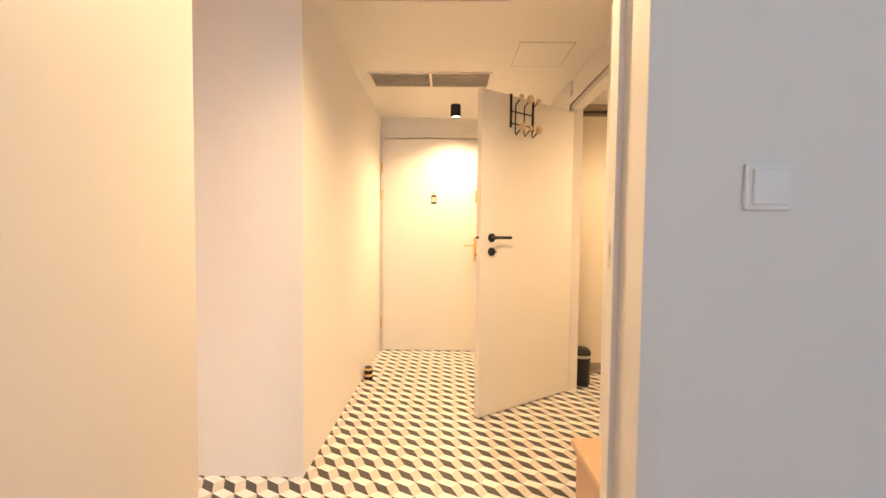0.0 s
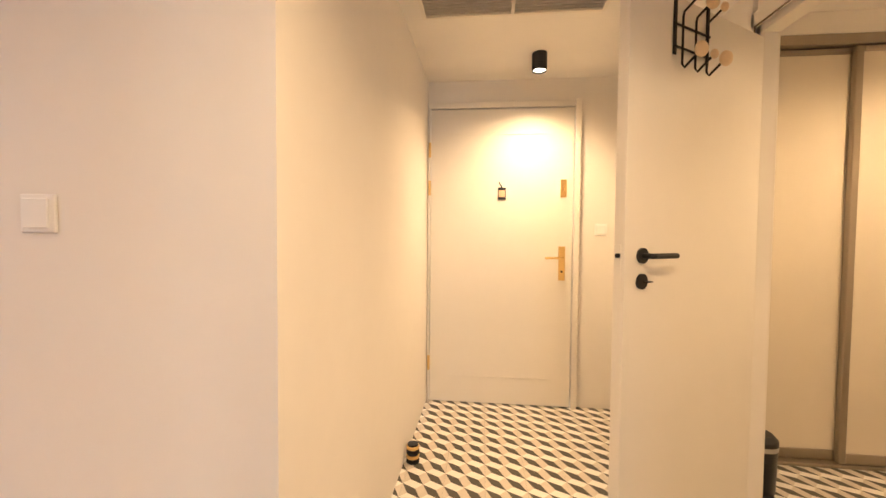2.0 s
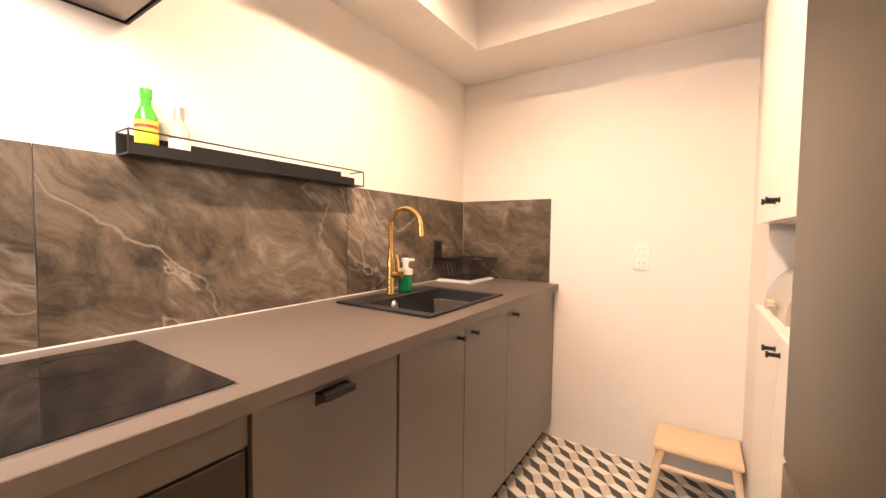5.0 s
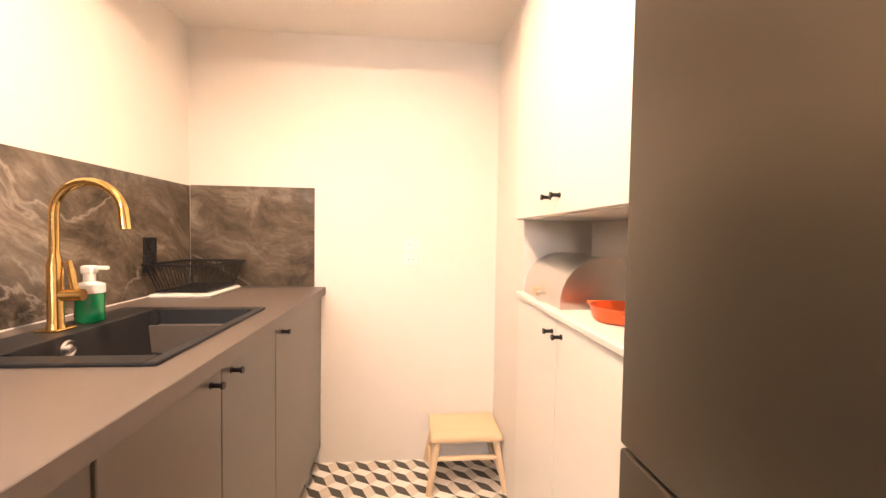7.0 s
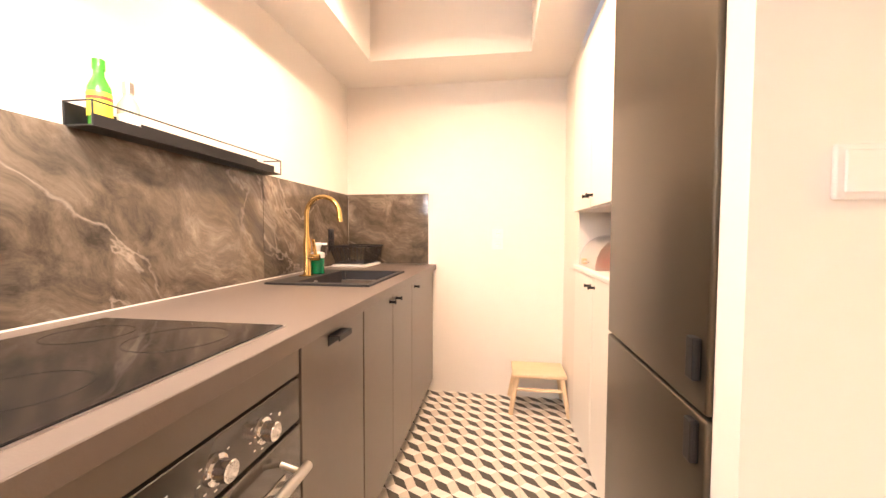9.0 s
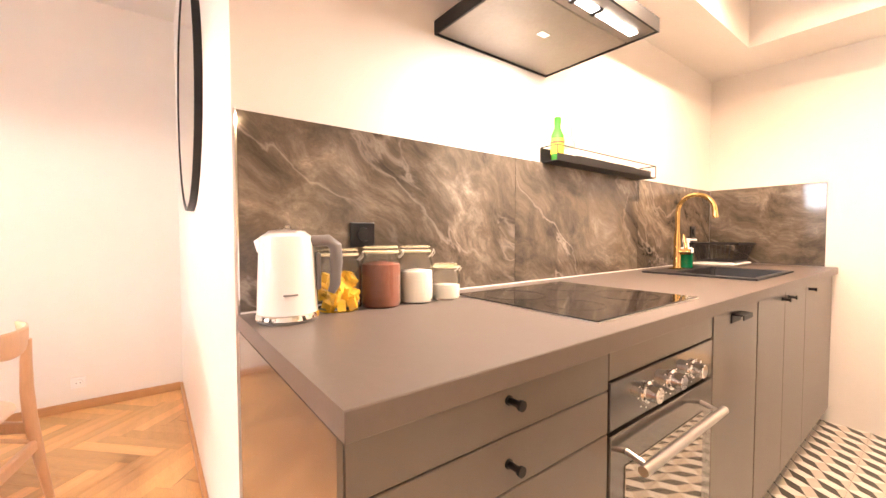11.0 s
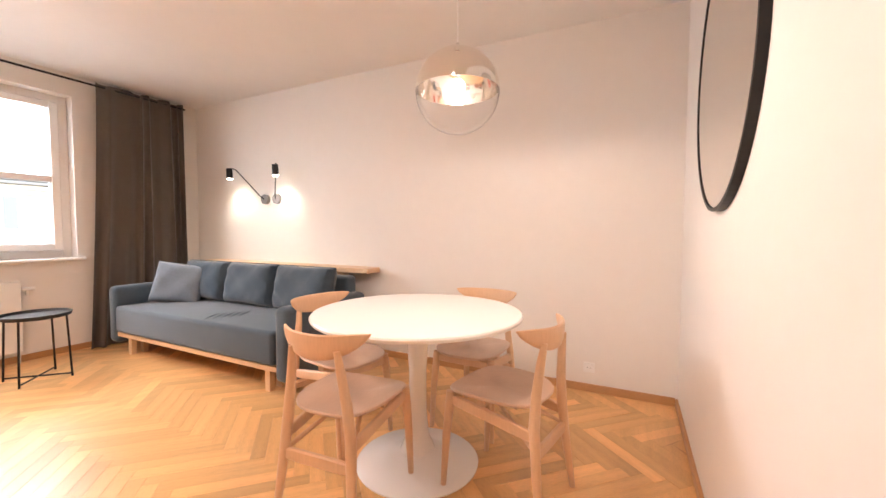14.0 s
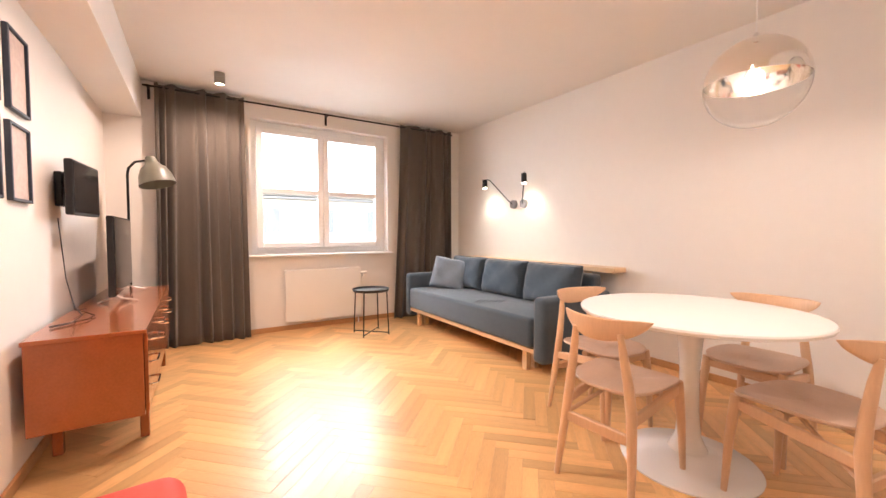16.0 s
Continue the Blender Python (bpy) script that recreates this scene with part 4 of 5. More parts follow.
t = thing("storage_pot", "cream ceramic storage pot standing on the hood", "pot", (-1.42, 2.765, 1.784))
part("body", lathe(B(), [(0.05, 0), (0.062, 0.01), (0.068, 0.08), (0.060, 0.13), (0.050, 0.145)], seg=28), CREAM, t, smooth=True)
part("lid", lathe(B(), [(0.053, 0.146), (0.053, 0.156), (0.02, 0.165), (0.012, 0.18)], seg=28), CREAM, t, smooth=True)
t = thing("wooden_board", "slim wooden board standing on the hood", "board", (-1.40, 2.858, 1.784))
part("board", box(B(), -0.01, 0.01, -0.008, 0.008, 0, 0.24, 0.003), PINE, t)
t = thing("grill_pan", "small black pan with an upright loop handle on the hood", "pan", (-1.325, 3.133, 1.784))
part("dish", box(B(), -0.06, 0.06, -0.05, 0.05, 0, 0.02, 0.006), BLACK, t)
part("loop_handle", tube(B(), [(0.045, -0.036, 0.012), (0.045, -0.036, 0.038), (0.045, -0.028, 0.046), (0.045, 0.028, 0.046), (0.045, 0.036, 0.038), (0.045, 0.036, 0.012)], 0.006, 8), BLACK, t, smooth=True)
t = thing("power_cable", "thin black cable with a plug hanging under the plaster border", "cable", (-1.53, 3.42, 2.14))
pts = [(-0.155, -0.55, -0.02), (-0.150, -0.42, -0.012), (-0.125, -0.28, -0.006), (-0.110, -0.21, -0.005), (-0.130, -0.16, -0.014), (-0.105, -0.10, -0.014), (-0.030, -0.075, -0.008), (0.035, -0.055, -0.006), (0.045, -0.030, -0.006), (0.020, -0.008, -0.010), (0.0, 0.0, -0.014)]
part("cord", tube(B(), pts, 0.0035, 8), BLACK, t, smooth=True)
part("plug", rod(rod(B(), (0, 0, 0.0), (0, 0, -0.022), 0.016, 0.017, 16), (0, 0, -0.022), (0, 0, -0.036), 0.011, 0.006, 12), BLACK, t, smooth=True)
# kettle
KET = mat("kettle_white", (0.86, 0.86, 0.85), 0.25, vary=0.01, scale=6, coat=0.2)
KGREY = mat("kettle_grey", (0.20, 0.19, 0.19), 0.4, vary=0.03, scale=10)
t = thing("electric_kettle", "white electric kettle with a grey handle and steel base", "kettle", (-1.549, 2.178, 0.9005))
t.matrix_basis = t.matrix_basis @ Matrix.Scale(0.94, 4)
part("base_plate", lathe(B(), [(0.066, 0.0), (0.068, 0.001), (0.068, 0.004), (0.064, 0.005)], seg=36), KGREY, t, smooth=True)
part("steel_ring", lathe(B(), [(0.0690, 0.005), (0.0715, 0.007), (0.0705, 0.017), (0.0685, 0.020)], seg=36), CHROME, t, "polished steel ring", True)
part("body", lathe(B(), [(0.0680, 0.0195), (0.0670, 0.0470), (0.0614, 0.1805), (0.0577, 0.1976), (0.0465, 0.2052)], seg=36), KET, t, smooth=True)
part("lid", lathe(B(), [(0.0465, 0.2033), (0.0409, 0.2109), (0.0093, 0.2147)], seg=32), STEEL, t, "steel lid", True)
part("lid_knob", box(B(), -0.012, 0.012, -0.008, 0.008, 0.213, 0.223, 0.004), CHROME, t)
part("handle", tube(B(), [(0.028, 0.046, 0.186), (0.042, 0.084, 0.188), (0.048, 0.100, 0.174), (0.048, 0.102, 0.14), (0.046, 0.098, 0.080), (0.043, 0.090, 0.062)], [0.014, 0.014, 0.0155, 0.0155, 0.013, 0.009], 14), KGREY, t, "grey loop handle", True)
part("water_window", box(B(), 0.020, 0.040, 0.058, 0.068, 0.07, 0.16, 0.003), KGREY, t, "grey water gauge")
part("spout", tube(B(), [(-0.016, -0.046, 0.172), (-0.021, -0.060, 0.192)], [0.020, 0.010], 12), KET, t, smooth=True)
part("word_bar", box(B(), 0.0600, 0.0675, -0.026, 0.004, 0.064, 0.068), KGREY, t, "faint grey word mark")


JARGLASS = mat("jar_glass", (0.97, 0.98, 0.97), 0.0, trans=1.0, ior=1.33)


def jar(at, r, h, fill, level, label, lumps=False):
    t = thing("storage_jar", label, "jar", at, random.uniform(0, 90), "storage jars")
    prof = [(r * 0.9, 0), (r, 0.006), (r, h * 0.70), (r * 0.80, h * 0.82), (r * 0.80, h * 0.90)]
    g = part("glass", lathe(B(), prof + [(rr - 0.003, z) for rr, z in prof[::-1] if z > 0.001], seg=28, cap=False), JARGLASS, t, smooth=True)
    g.visible_shadow = False
    part("lid", lathe(B(), [(r * 0.84, h * 0.918), (r * 0.90, h * 0.925), (r * 0.90, h * 0.965), (r * 0.78, h)], seg=28), THINGLASS, t, "clear glass lid", True).visible_shadow = False
    part("seal_ring", lathe(B(), [(r * 0.80, h * 0.875), (r * 0.90, h * 0.885), (r * 0.90, h * 0.91), (r * 0.80, h * 0.918)], seg=28), CREAM, t, "pale rubber ring", True)
    part("wire_clip", tube(B(), [(r * 0.9, -0.015, h * 0.8), (r * 1.08, -0.012, h * 0.86), (r * 1.10, 0.0, h * 0.93), (r * 1.08, 0.012, h * 0.86), (r * 0.9, 0.015, h * 0.8)], 0.0018, 6), STEEL, t, "steel wire clip")
    bm = B()
    if lumps:
        rng = random.Random(3)
        for k in range(70):
            a, q, z = rng.uniform(0, math.tau), r * 0.80 * math.sqrt(rng.random()), rng.uniform(0.012, level)
            bmesh.ops.create_cube(bm, size=1, matrix=Matrix.Translation((q * math.cos(a), q * math.sin(a), z)) @ Euler((rng.uniform(0, 3), rng.uniform(0, 3), rng.uniform(0, 3))).to_matrix().to_4x4() @ Matrix.Diagonal((0.026, 0.02, 0.010, 1)))
    else:
        lathe(bm, [(r * 0.88, 0.005), (r * 0.94, 0.012), (r * 0.94, level * 0.97), (r * 0.6, level), (0.004, level * 1.04)], seg=24)
    part("contents", bm, fill, t, smooth=not lumps)
    return t


PASTA = mat("yellow_pasta", (0.85, 0.52, 0.04), 0.5, vary=0.12, scale=30)
COCOA = mat("brown_powder", (0.22, 0.075, 0.045), 0.85, vary=0.15, scale=60, bump=0.4, bump_scale=200)
FLOUR = mat("white_powder", (0.80, 0.76, 0.68), 0.9, vary=0.04, scale=50, bump=0.3, bump_scale=200)
jar((-1.595, 2.315, 0.9005), 0.056, 0.155, PASTA, 0.085, "clip-top glass jar half full of yellow pasta", True)
jar((-1.575, 2.425, 0.9005), 0.054, 0.160, COCOA, 0.115, "clip-top glass jar filled with brown powder")
jar((-1.572, 2.533, 0.9005), 0.049, 0.160, FLOUR, 0.09, "clip-top glass jar half full of white flour")
jar((-1.560, 2.632, 0.9005), 0.041, 0.105, FLOUR, 0.045, "small clip-top glass jar with white sugar")

# fridge
t = thing("fridge_freezer", "tall dark steel fridge freezer in a white recess", "fridge", (-0.245, 3.43, 0))
part("body", box(B(), 0.055, 0.60, -0.31, 0.31, 0.03, 2.0, 0.004), BLACK, t)
for z0, z1, zh in ((0.796, 1.998, 0.888), (0.06, 0.788, 0.735)):
    p = part("fridge_door", box(B(), 0.0, 0.05, -0.31, 0.31, z0, z1, 0.006, 3), FRIDGE, t, smooth=True)
    part("handle", box(B(), -0.016, 0.0, -0.292, -0.262, zh - 0.035, zh + 0.045, 0.004, 2), BLACKM, p, "dark recessed grip")
part("foot_grille", box(B(), 0.03, 0.05, -0.30, 0.30, 0.0, 0.055), BLACK, t)

# white tall cupboards and bread niche
WX = -0.215


def white_unit(y0, y1, z0, z1, knob_z, label, WX=WX):
    t = thing("white_cupboard", label, "kitchen cupboard", group="white cupboards")
    bm = box(B(), WX + 0.07, 0.36, y0 + 0.001, y1 - 0.001, z0, z1)
    for b in ((y0 + 0.001, y1 - 0.001, z0, z0 + 0.016), (y0 + 0.001, y1 - 0.001, z1 - 0.016, z1), (y0 + 0.001, y0 + 0.017, z0 + 0.016, z1 - 0.016), (y1 - 0.017, y1 - 0.001, z0 + 0.016, z1 - 0.016)):
        box(bm, WX + 0.02, WX + 0.07, *b)
    part("body", bm, SHINYW, t)
    mid = (y0 + y1) / 2
    for a, b, yk in ((y0, mid, mid - 0.035), (mid, y1, mid + 0.035)):
        f = part("door", box(B(), WX, WX + 0.018, a + 0.0025, b - 0.0025, z0 + 0.002, z1 - 0.002, 0.002), SHINYW, t)
        tknob(yk, knob_z, f, WX, -1)


white_unit(3.765, 4.56, 1.232, 2.02, 1.285, "white wall cupboard with two doors and black knobs")
white_unit(3.765, 4.56, 0.06, 0.930, 0.885, "white base cupboard with two doors and black knobs", WX + 0.016)
t = thing("white_countertop", "white laminate top of the base cupboard", "worktop")
part("slab", box(B(), WX + 0.006, 0.10, 3.762, 4.565, 0.932, 0.952, 0.003), SHINYW, t)
setting("wall_niche", WALL, "plain white back wall of the bread niche", "wall", (0.10, 0.36, 3.762, 4.57, 0.932, 1.23), (-0.19, 0.36, 3.742, 3.760, 0.0, 2.14))

t = thing("bread_bin", "brushed steel roll-top bread bin on the white top", "bread bin", (-0.183, 4.355, 0.953))
prof = [(0.0, 0.0), (0.0, 0.028), (0.006, 0.058), (0.020, 0.090), (0.045, 0.120), (0.080, 0.142), (0.12, 0.152), (0.17, 0.153), (0.235, 0.146), (0.235, 0.0)]
bm = B()
a = [bm.verts.new((x, -0.17, z)) for x, z in prof]
b = [bm.verts.new((x, 0.17, z)) for x, z in prof]
for k in range(len(prof)):
    bm.faces.new((a[k], a[(k + 1) % len(prof)], b[(k + 1) % len(prof)], b[k]))
bm.faces.new(a[::-1]), bm.faces.new(b)
part("body", bm, STEEL, t, smooth=True)
for y in (-0.173, 0.173):
    bm = B()
    f = [bm.verts.new((x * 1.02 - 0.002, y + s, z * 1.03)) for s in (-0.003, 0.003) for x, z in prof]
    n = len(prof)
    bm.faces.new(f[:n][::-1]), bm.faces.new(f[n:])
    for k in range(n):
        bm.faces.new((f[k], f[(k + 1) % n], f[n + (k + 1) % n], f[n + k]))
    part("end_plate", bm, STEEL, t, "satin end plate")
part("grip", box(B(), -0.022, 0.0, -0.05, 0.05, 0.028, 0.034, 0.002), STEEL, t, "steel grip")
part("grip_pad", box(B(), -0.024, -0.002, -0.018, 0.018, 0.018, 0.045, 0.003), PINE, t, "wooden grip block")
ORANGE = mat("orange_enamel", (0.72, 0.13, 0.03), 0.3, vary=0.04, scale=10)
t = thing("orange_pan", "shallow orange enamel pan with two lugs", "pan", (-0.075, 4.03, 0.9525))
part("dish", lathe(B(), [(0.06, 0), (0.072, 0.004), (0.083, 0.036), (0.085, 0.040), (0.081, 0.040), (0.070, 0.009), (0.05, 0.007)], seg=32), ORANGE, t, smooth=True)
for s in (-1, 1):
    part("lug", box(B(), -0.05, -0.02, s * 0.092 - 0.018, s * 0.092 + 0.018, 0.026, 0.037, 0.005), ORANGE, t)

# stool
t = thing("step_stool", "low pale wooden step stool on the tiles", "stool", (-0.355, 4.905, 0))
part("seat", box(B(), -0.165, 0.165, -0.125, 0.125, 0.225, 0.252, 0.010, 3), PINE, t, smooth=True)
for sx in (-1, 1):
    for sy in (-1, 1):
        part("leg", rod(B(), (sx * 0.175, sy * 0.14 + 0.0, 0.0), (sx * 0.135, sy * 0.095, 0.228), 0.014, 0.017, 14), PINE, t, smooth=True)
    part("side_stretcher", rod(B(), (sx * 0.160, -0.125, 0.085), (sx * 0.160, 0.125, 0.085), 0.009, seg=10), PINE, t, smooth=True)
for sy in (-1, 1):
    part("stretcher", rod(B(), (-0.150, sy * 0.110, 0.15), (0.150, sy * 0.110, 0.15), 0.011, seg=10), PINE, t, smooth=True)


# ---- living room ----
# window
w = tagged(new("window_1"), "white two-leaf window with glazing bars, closed", "window", kind="structure")
w.matrix_basis = pose(-2.0, -2.98, 1.61)
bm = B()
for b in ((-0.80, -0.735, -0.74, 0.74), (0.735, 0.80, -0.74, 0.74)):
    box(bm, b[0], b[1], -0.05, 0.02, b[2], b[3], 0.004)
box(bm, -0.735, 0.735, -0.05, 0.02, 0.675, 0.74, 0.004), box(bm, -0.735, 0.735, -0.05, 0.02, -0.74, -0.675, 0.004)
part("window_frame", bm, PLASTIC, w)
for x0, x1 in ((-0.735, 0.0), (0.0, 0.735)):
    bm = B()
    box(bm, x0 + 0.002, x0 + 0.065, -0.03, 0.045, -0.673, 0.673, 0.006), box(bm, x1 - 0.065, x1 - 0.002, -0.03, 0.045, -0.673, 0.673, 0.006)
    box(bm, x0 + 0.065, x1 - 0.065, -0.03, 0.045, 0.61, 0.673, 0.006), box(bm, x0 + 0.065, x1 - 0.065, -0.03, 0.045, -0.673, -0.61, 0.006)
    s = part("sash", bm, PLASTIC, w)
    part("glazing_bar", box(B(), x0 + 0.065, x1 - 0.065, -0.02, 0.040, -0.052, 0.004, 0.004), PLASTIC, s)
    for z0, z1 in ((-0.61, -0.052), (0.004, 0.61)):
        p = part("pane", box(B(), x0 + 0.066, x1 - 0.066, 0.004, 0.010, z0 + 0.001, z1 - 0.001), GLASS, s)
        p.visible_shadow = False
part("window_handle", box(box(B(), -0.012, 0.012, 0.045, 0.055, -0.19, -0.10, 0.003), -0.008, 0.008, 0.055, 0.085, -0.17, -0.155), PLASTIC, w, "white window handle")
part("window_sill", box(B(), -0.84, 0.84, 0.02, 0.20, -0.765, -0.74, 0.006), PLASTIC, w, "white window sill")

RADI = mat("radiator_enamel", (0.80, 0.78, 0.74), 0.35, vary=0.01, scale=3)
t = thing("radiator", "flat white panel radiator under the window", "radiator", (-1.955, -2.80, 0))
part("front_panel", box(B(), -0.44, 0.44, 0.015, 0.035, 0.10, 0.685, 0.004), RADI, t)
part("back_panel", box(B(), -0.43, 0.43, -0.032, -0.012, 0.11, 0.675, 0.004), RADI, t)
part("top_grille", box(B(), -0.44, 0.44, -0.03, 0.016, 0.68, 0.69, 0.002), RADI, t)
part("valve", tube(B(), [(-0.44, 0.0, 0.62), (-0.48, 0.0, 0.62), (-0.48, 0.0, 0.57)], 0.012), PLASTIC, t, "white thermostat valve", True)
part("thermostat", rod(B(), (-0.45, 0.0, 0.62), (-0.53, 0.0, 0.62), 0.020, 0.017, 16), PLASTIC, t, smooth=True)
for x in (-0.30, 0.30):
    part("wall_bracket", box(B(), x - 0.02, x + 0.02, -0.050, -0.03, 0.15, 0.60), RADI, t)
part("pipe", rod(B(), (-0.42, 0.0, 0.0), (-0.42, 0.0, 0.11), 0.008), PLASTIC, t)

# curtain rod and curtains
t = thing("curtain_rod", "thin black metal curtain rod below the ceiling", "curtain rod", (0, -2.755, 2.478))
part("rod", rod(B(), (-3.75, 0, 0), (-0.30, 0, 0), 0.0095), BLACKM, t, smooth=True)
for x in (-3.72, -2.01, -0.34):
    part("bracket", box(B(), x - 0.010, x + 0.010, -0.093, 0.006, -0.012, 0.012, 0.002), BLACKM, t)
    part("bracket_plate", box(B(), x - 0.012, x + 0.012, -0.095, -0.085, -0.10, 0.03), BLACKM, t)


def curtain(x0, x1, spread, label, seed):
    """A hanging cloth with folds that widen towards the hem."""
    rng = random.Random(seed)
    cols, rows = 150, 26
    ph = [rng.uniform(0, math.tau) for _ in range(4)]
    bm = B()
    grid = []
    for j in range(rows + 1):
        v = j / rows                       # 0 at the top
        line = []
        for i in range(cols + 1):
            u = i / cols
            lo, hi = x0 - spread[0] * v ** 1.5, x1 + spread[1] * v ** 1.5
            folds = 9 * u + 0.55 * math.sin(5 * u + ph[0]) + 0.35 * math.sin(11 * u + ph[3]) + 0.30 * v * math.sin(7 * u + ph[1])
            amp = (0.014 + 0.026 * v) * (0.65 + 0.45 * math.sin(17 * u + ph[1]))
            y = amp * math.sin(math.tau * folds + ph[2]) + 0.010 * math.sin(math.tau * folds * 0.43 + 2.2 * v + ph[3])
            x = lo + (hi - lo) * u + 0.010 * math.cos(math.tau * folds)
            z = 2.505 * (1 - v) + 0.004 + (0.012 * math.sin(math.tau * folds * 0.5) * (1 - v) if j == 0 else 0)
            line.append(bm.verts.new((x, -2.755 + y + 0.03 * v * v, max(z, 0.004))))
        grid.append(line)
    for a, b in zip(grid, grid[1:]):
        for i in range(cols):
            bm.faces.new((a[i], a[i + 1], b[i + 1], b[i]))
    t = thing("curtain", label, "curtain", group="curtains")
    c = part("cloth", bm, CURTAIN, t, smooth=True)
    for p in c.data.polygons:
        p.use_smooth = True
    solid = c.modifiers.new("thickness", 'SOLIDIFY')
    solid.thickness = 0.003
    part("header_tape", box(B(), x0, x1, -2.772, -2.768, 2.44, 2.505), CURTAIN, t)
    return t


curtain(-1.14, -0.39, (0.01, 0.02), "dark taupe floor-length curtain, gathered open", 1)
curtain(-3.73, -2.95, (0.0, 0.13), "dark taupe floor-length curtain behind the sofa end", 2)

# sofa
t = thing("sofa", "three-seat sofa in slate blue fabric on a wooden base", "sofa", (0, 0, 0))
part("seat", box(B(), -3.66, -2.85, -2.345, -0.335, 0.205, 0.445, 0.035, 4), FABRIC, t, smooth=True)
for k in range(5):
    y, x = -1.02 - 0.035 * k, -3.16 + 0.045 * k
    part("seat_fold", tube(B(), [(x - 0.11, y - 0.06, 0.4445), (x - 0.04, y - 0.025, 0.4475), (x + 0.04, y + 0.015, 0.4475), (x + 0.11, y + 0.055, 0.4445)], [0.002, 0.006, 0.006, 0.002], 8), FABRIC, t, smooth=True)
for y0, y1 in ((-0.335, -0.20), (-2.48, -2.345)):
    part("arm", box(B(), -3.70, -2.86, y0, y1, 0.10, 0.615, 0.045, 4), FABRIC, t, smooth=True)
part("back_frame", box(B(), -3.74, -3.60, -2.345, -0.335, 0.10, 0.74, 0.03, 3), FABRIC, t, smooth=True)
part("base_rail", box(B(), -3.66, -2.875, -2.36, -0.32, 0.165, 0.203, 0.003), OAKRAIL, t, "pale wooden base rail")
for y in (-0.46, -2.24):
    for x in (-2.935, -3.03, -3.60):
        part("leg", box(B(), x - 0.022, x + 0.022, y - 0.025, y + 0.025, 0.0, 0.165, 0.003), OAKRAIL, t, "square wooden leg")


def cushion_mesh(w, h, d, puff, seed):
    """A soft cushion, standing in the x-z plane, thick along y."""
    rng = random.Random(seed)
    bm = B()
    n = 22
    p = [rng.uniform(0, 6) for _ in range(3)]
    sides = []
    for s in (-1, 1):
        g = []
        for j in range(n + 1):
            row = []
            for i in range(n + 1):
                u, v = 2 * i / n - 1, 2 * j / n - 1
                full = ((1 - u ** 6) * (1 - v ** 6)) ** 0.5
                x, z = u * w / 2, v * h / 2
                x *= 1 - 0.04 * (1 - abs(v)) * abs(u) ** 3
                z *= 1 - 0.05 * (1 - abs(u)) * abs(v) ** 3
                crease = 0.006 * math.sin(13 * u + 9 * v + p[2]) * abs(u) ** 2 * full + 0.004 * math.sin(17 * u - 6 * v + p[0]) * v * v * full
                y = crease + s * (d / 2 * full * puff + d * 0.08 * (1 - full)) + 0.011 * math.sin(5 * u + p[0]) * math.sin(4 * v + p[1]) * full
                row.append(bm.verts.new((x, y, z)))
            g.append(row)
        sides.append(g)
        for a, b in zip(g, g[1:]):
            for i in range(n):
                bm.faces.new((a[i], a[i + 1], b[i + 1], b[i]))
    rim = lambda g: g[0] + [r[-1] for r in g[1:]] + g[-1][-2::-1] + [r[0] for r in g[-2:0:-1]]
    a, b = rim(sides[0]), rim(sides[1])
    for k in range(len(a)):
        bm.faces.new((a[k], a[(k + 1) % len(a)], b[(k + 1) % len(b)], b[k]))
    return bm


def cushion(name, label, at, w, h, d, rz, lean, material, group, seed):
    t = thing(name, label, "cushion", at, 0, group)
    t.matrix_basis = pose(*at, 0, 0, rz) @ pose(0, 0, 0, lean, 9 if name == "throw_pillow" else 0)
    c = part("cover", cushion_mesh(w, h, d, 1.0, seed), material, t, smooth=True)
    for p in c.data.polygons:
        p.use_smooth = True
    part("piping", tube(B(), [(-w / 2, 0, -h / 2), (w / 2, 0, -h / 2), (w / 2, 0, h / 2), (-w / 2, 0, h / 2), (-w / 2, 0, -h / 2)], 0.004, 6), material, c)


for k, y in enumerate((-0.68, -1.33, -1.98)):
    cushion("back_cushion", "plump slate blue back cushion leaning on the sofa", (-3.47, y, 0.635), 0.62, 0.38, 0.20, 90, -12, FABRIC, "back cushions", k)
cushion("throw_pillow", "light blue-grey square throw pillow on the sofa", (-3.27, -2.10, 0.615), 0.42, 0.38, 0.15, 132, -18, FABRICL, "", 9)

t = thing("wall_ledge", "thick pale wooden ledge fixed along the wall behind the sofa", "shelf", (0, 0, 0))
part("board", box(B(), -3.929, -3.745, -2.45, -0.225, 0.755, 0.80, 0.004), OAKRAIL, t)
for y in (-0.6, -2.0):
    part("support", box(B(), -3.929, -3.77, y - 0.02, y + 0.02, 0.70, 0.755), OAKRAIL, t)

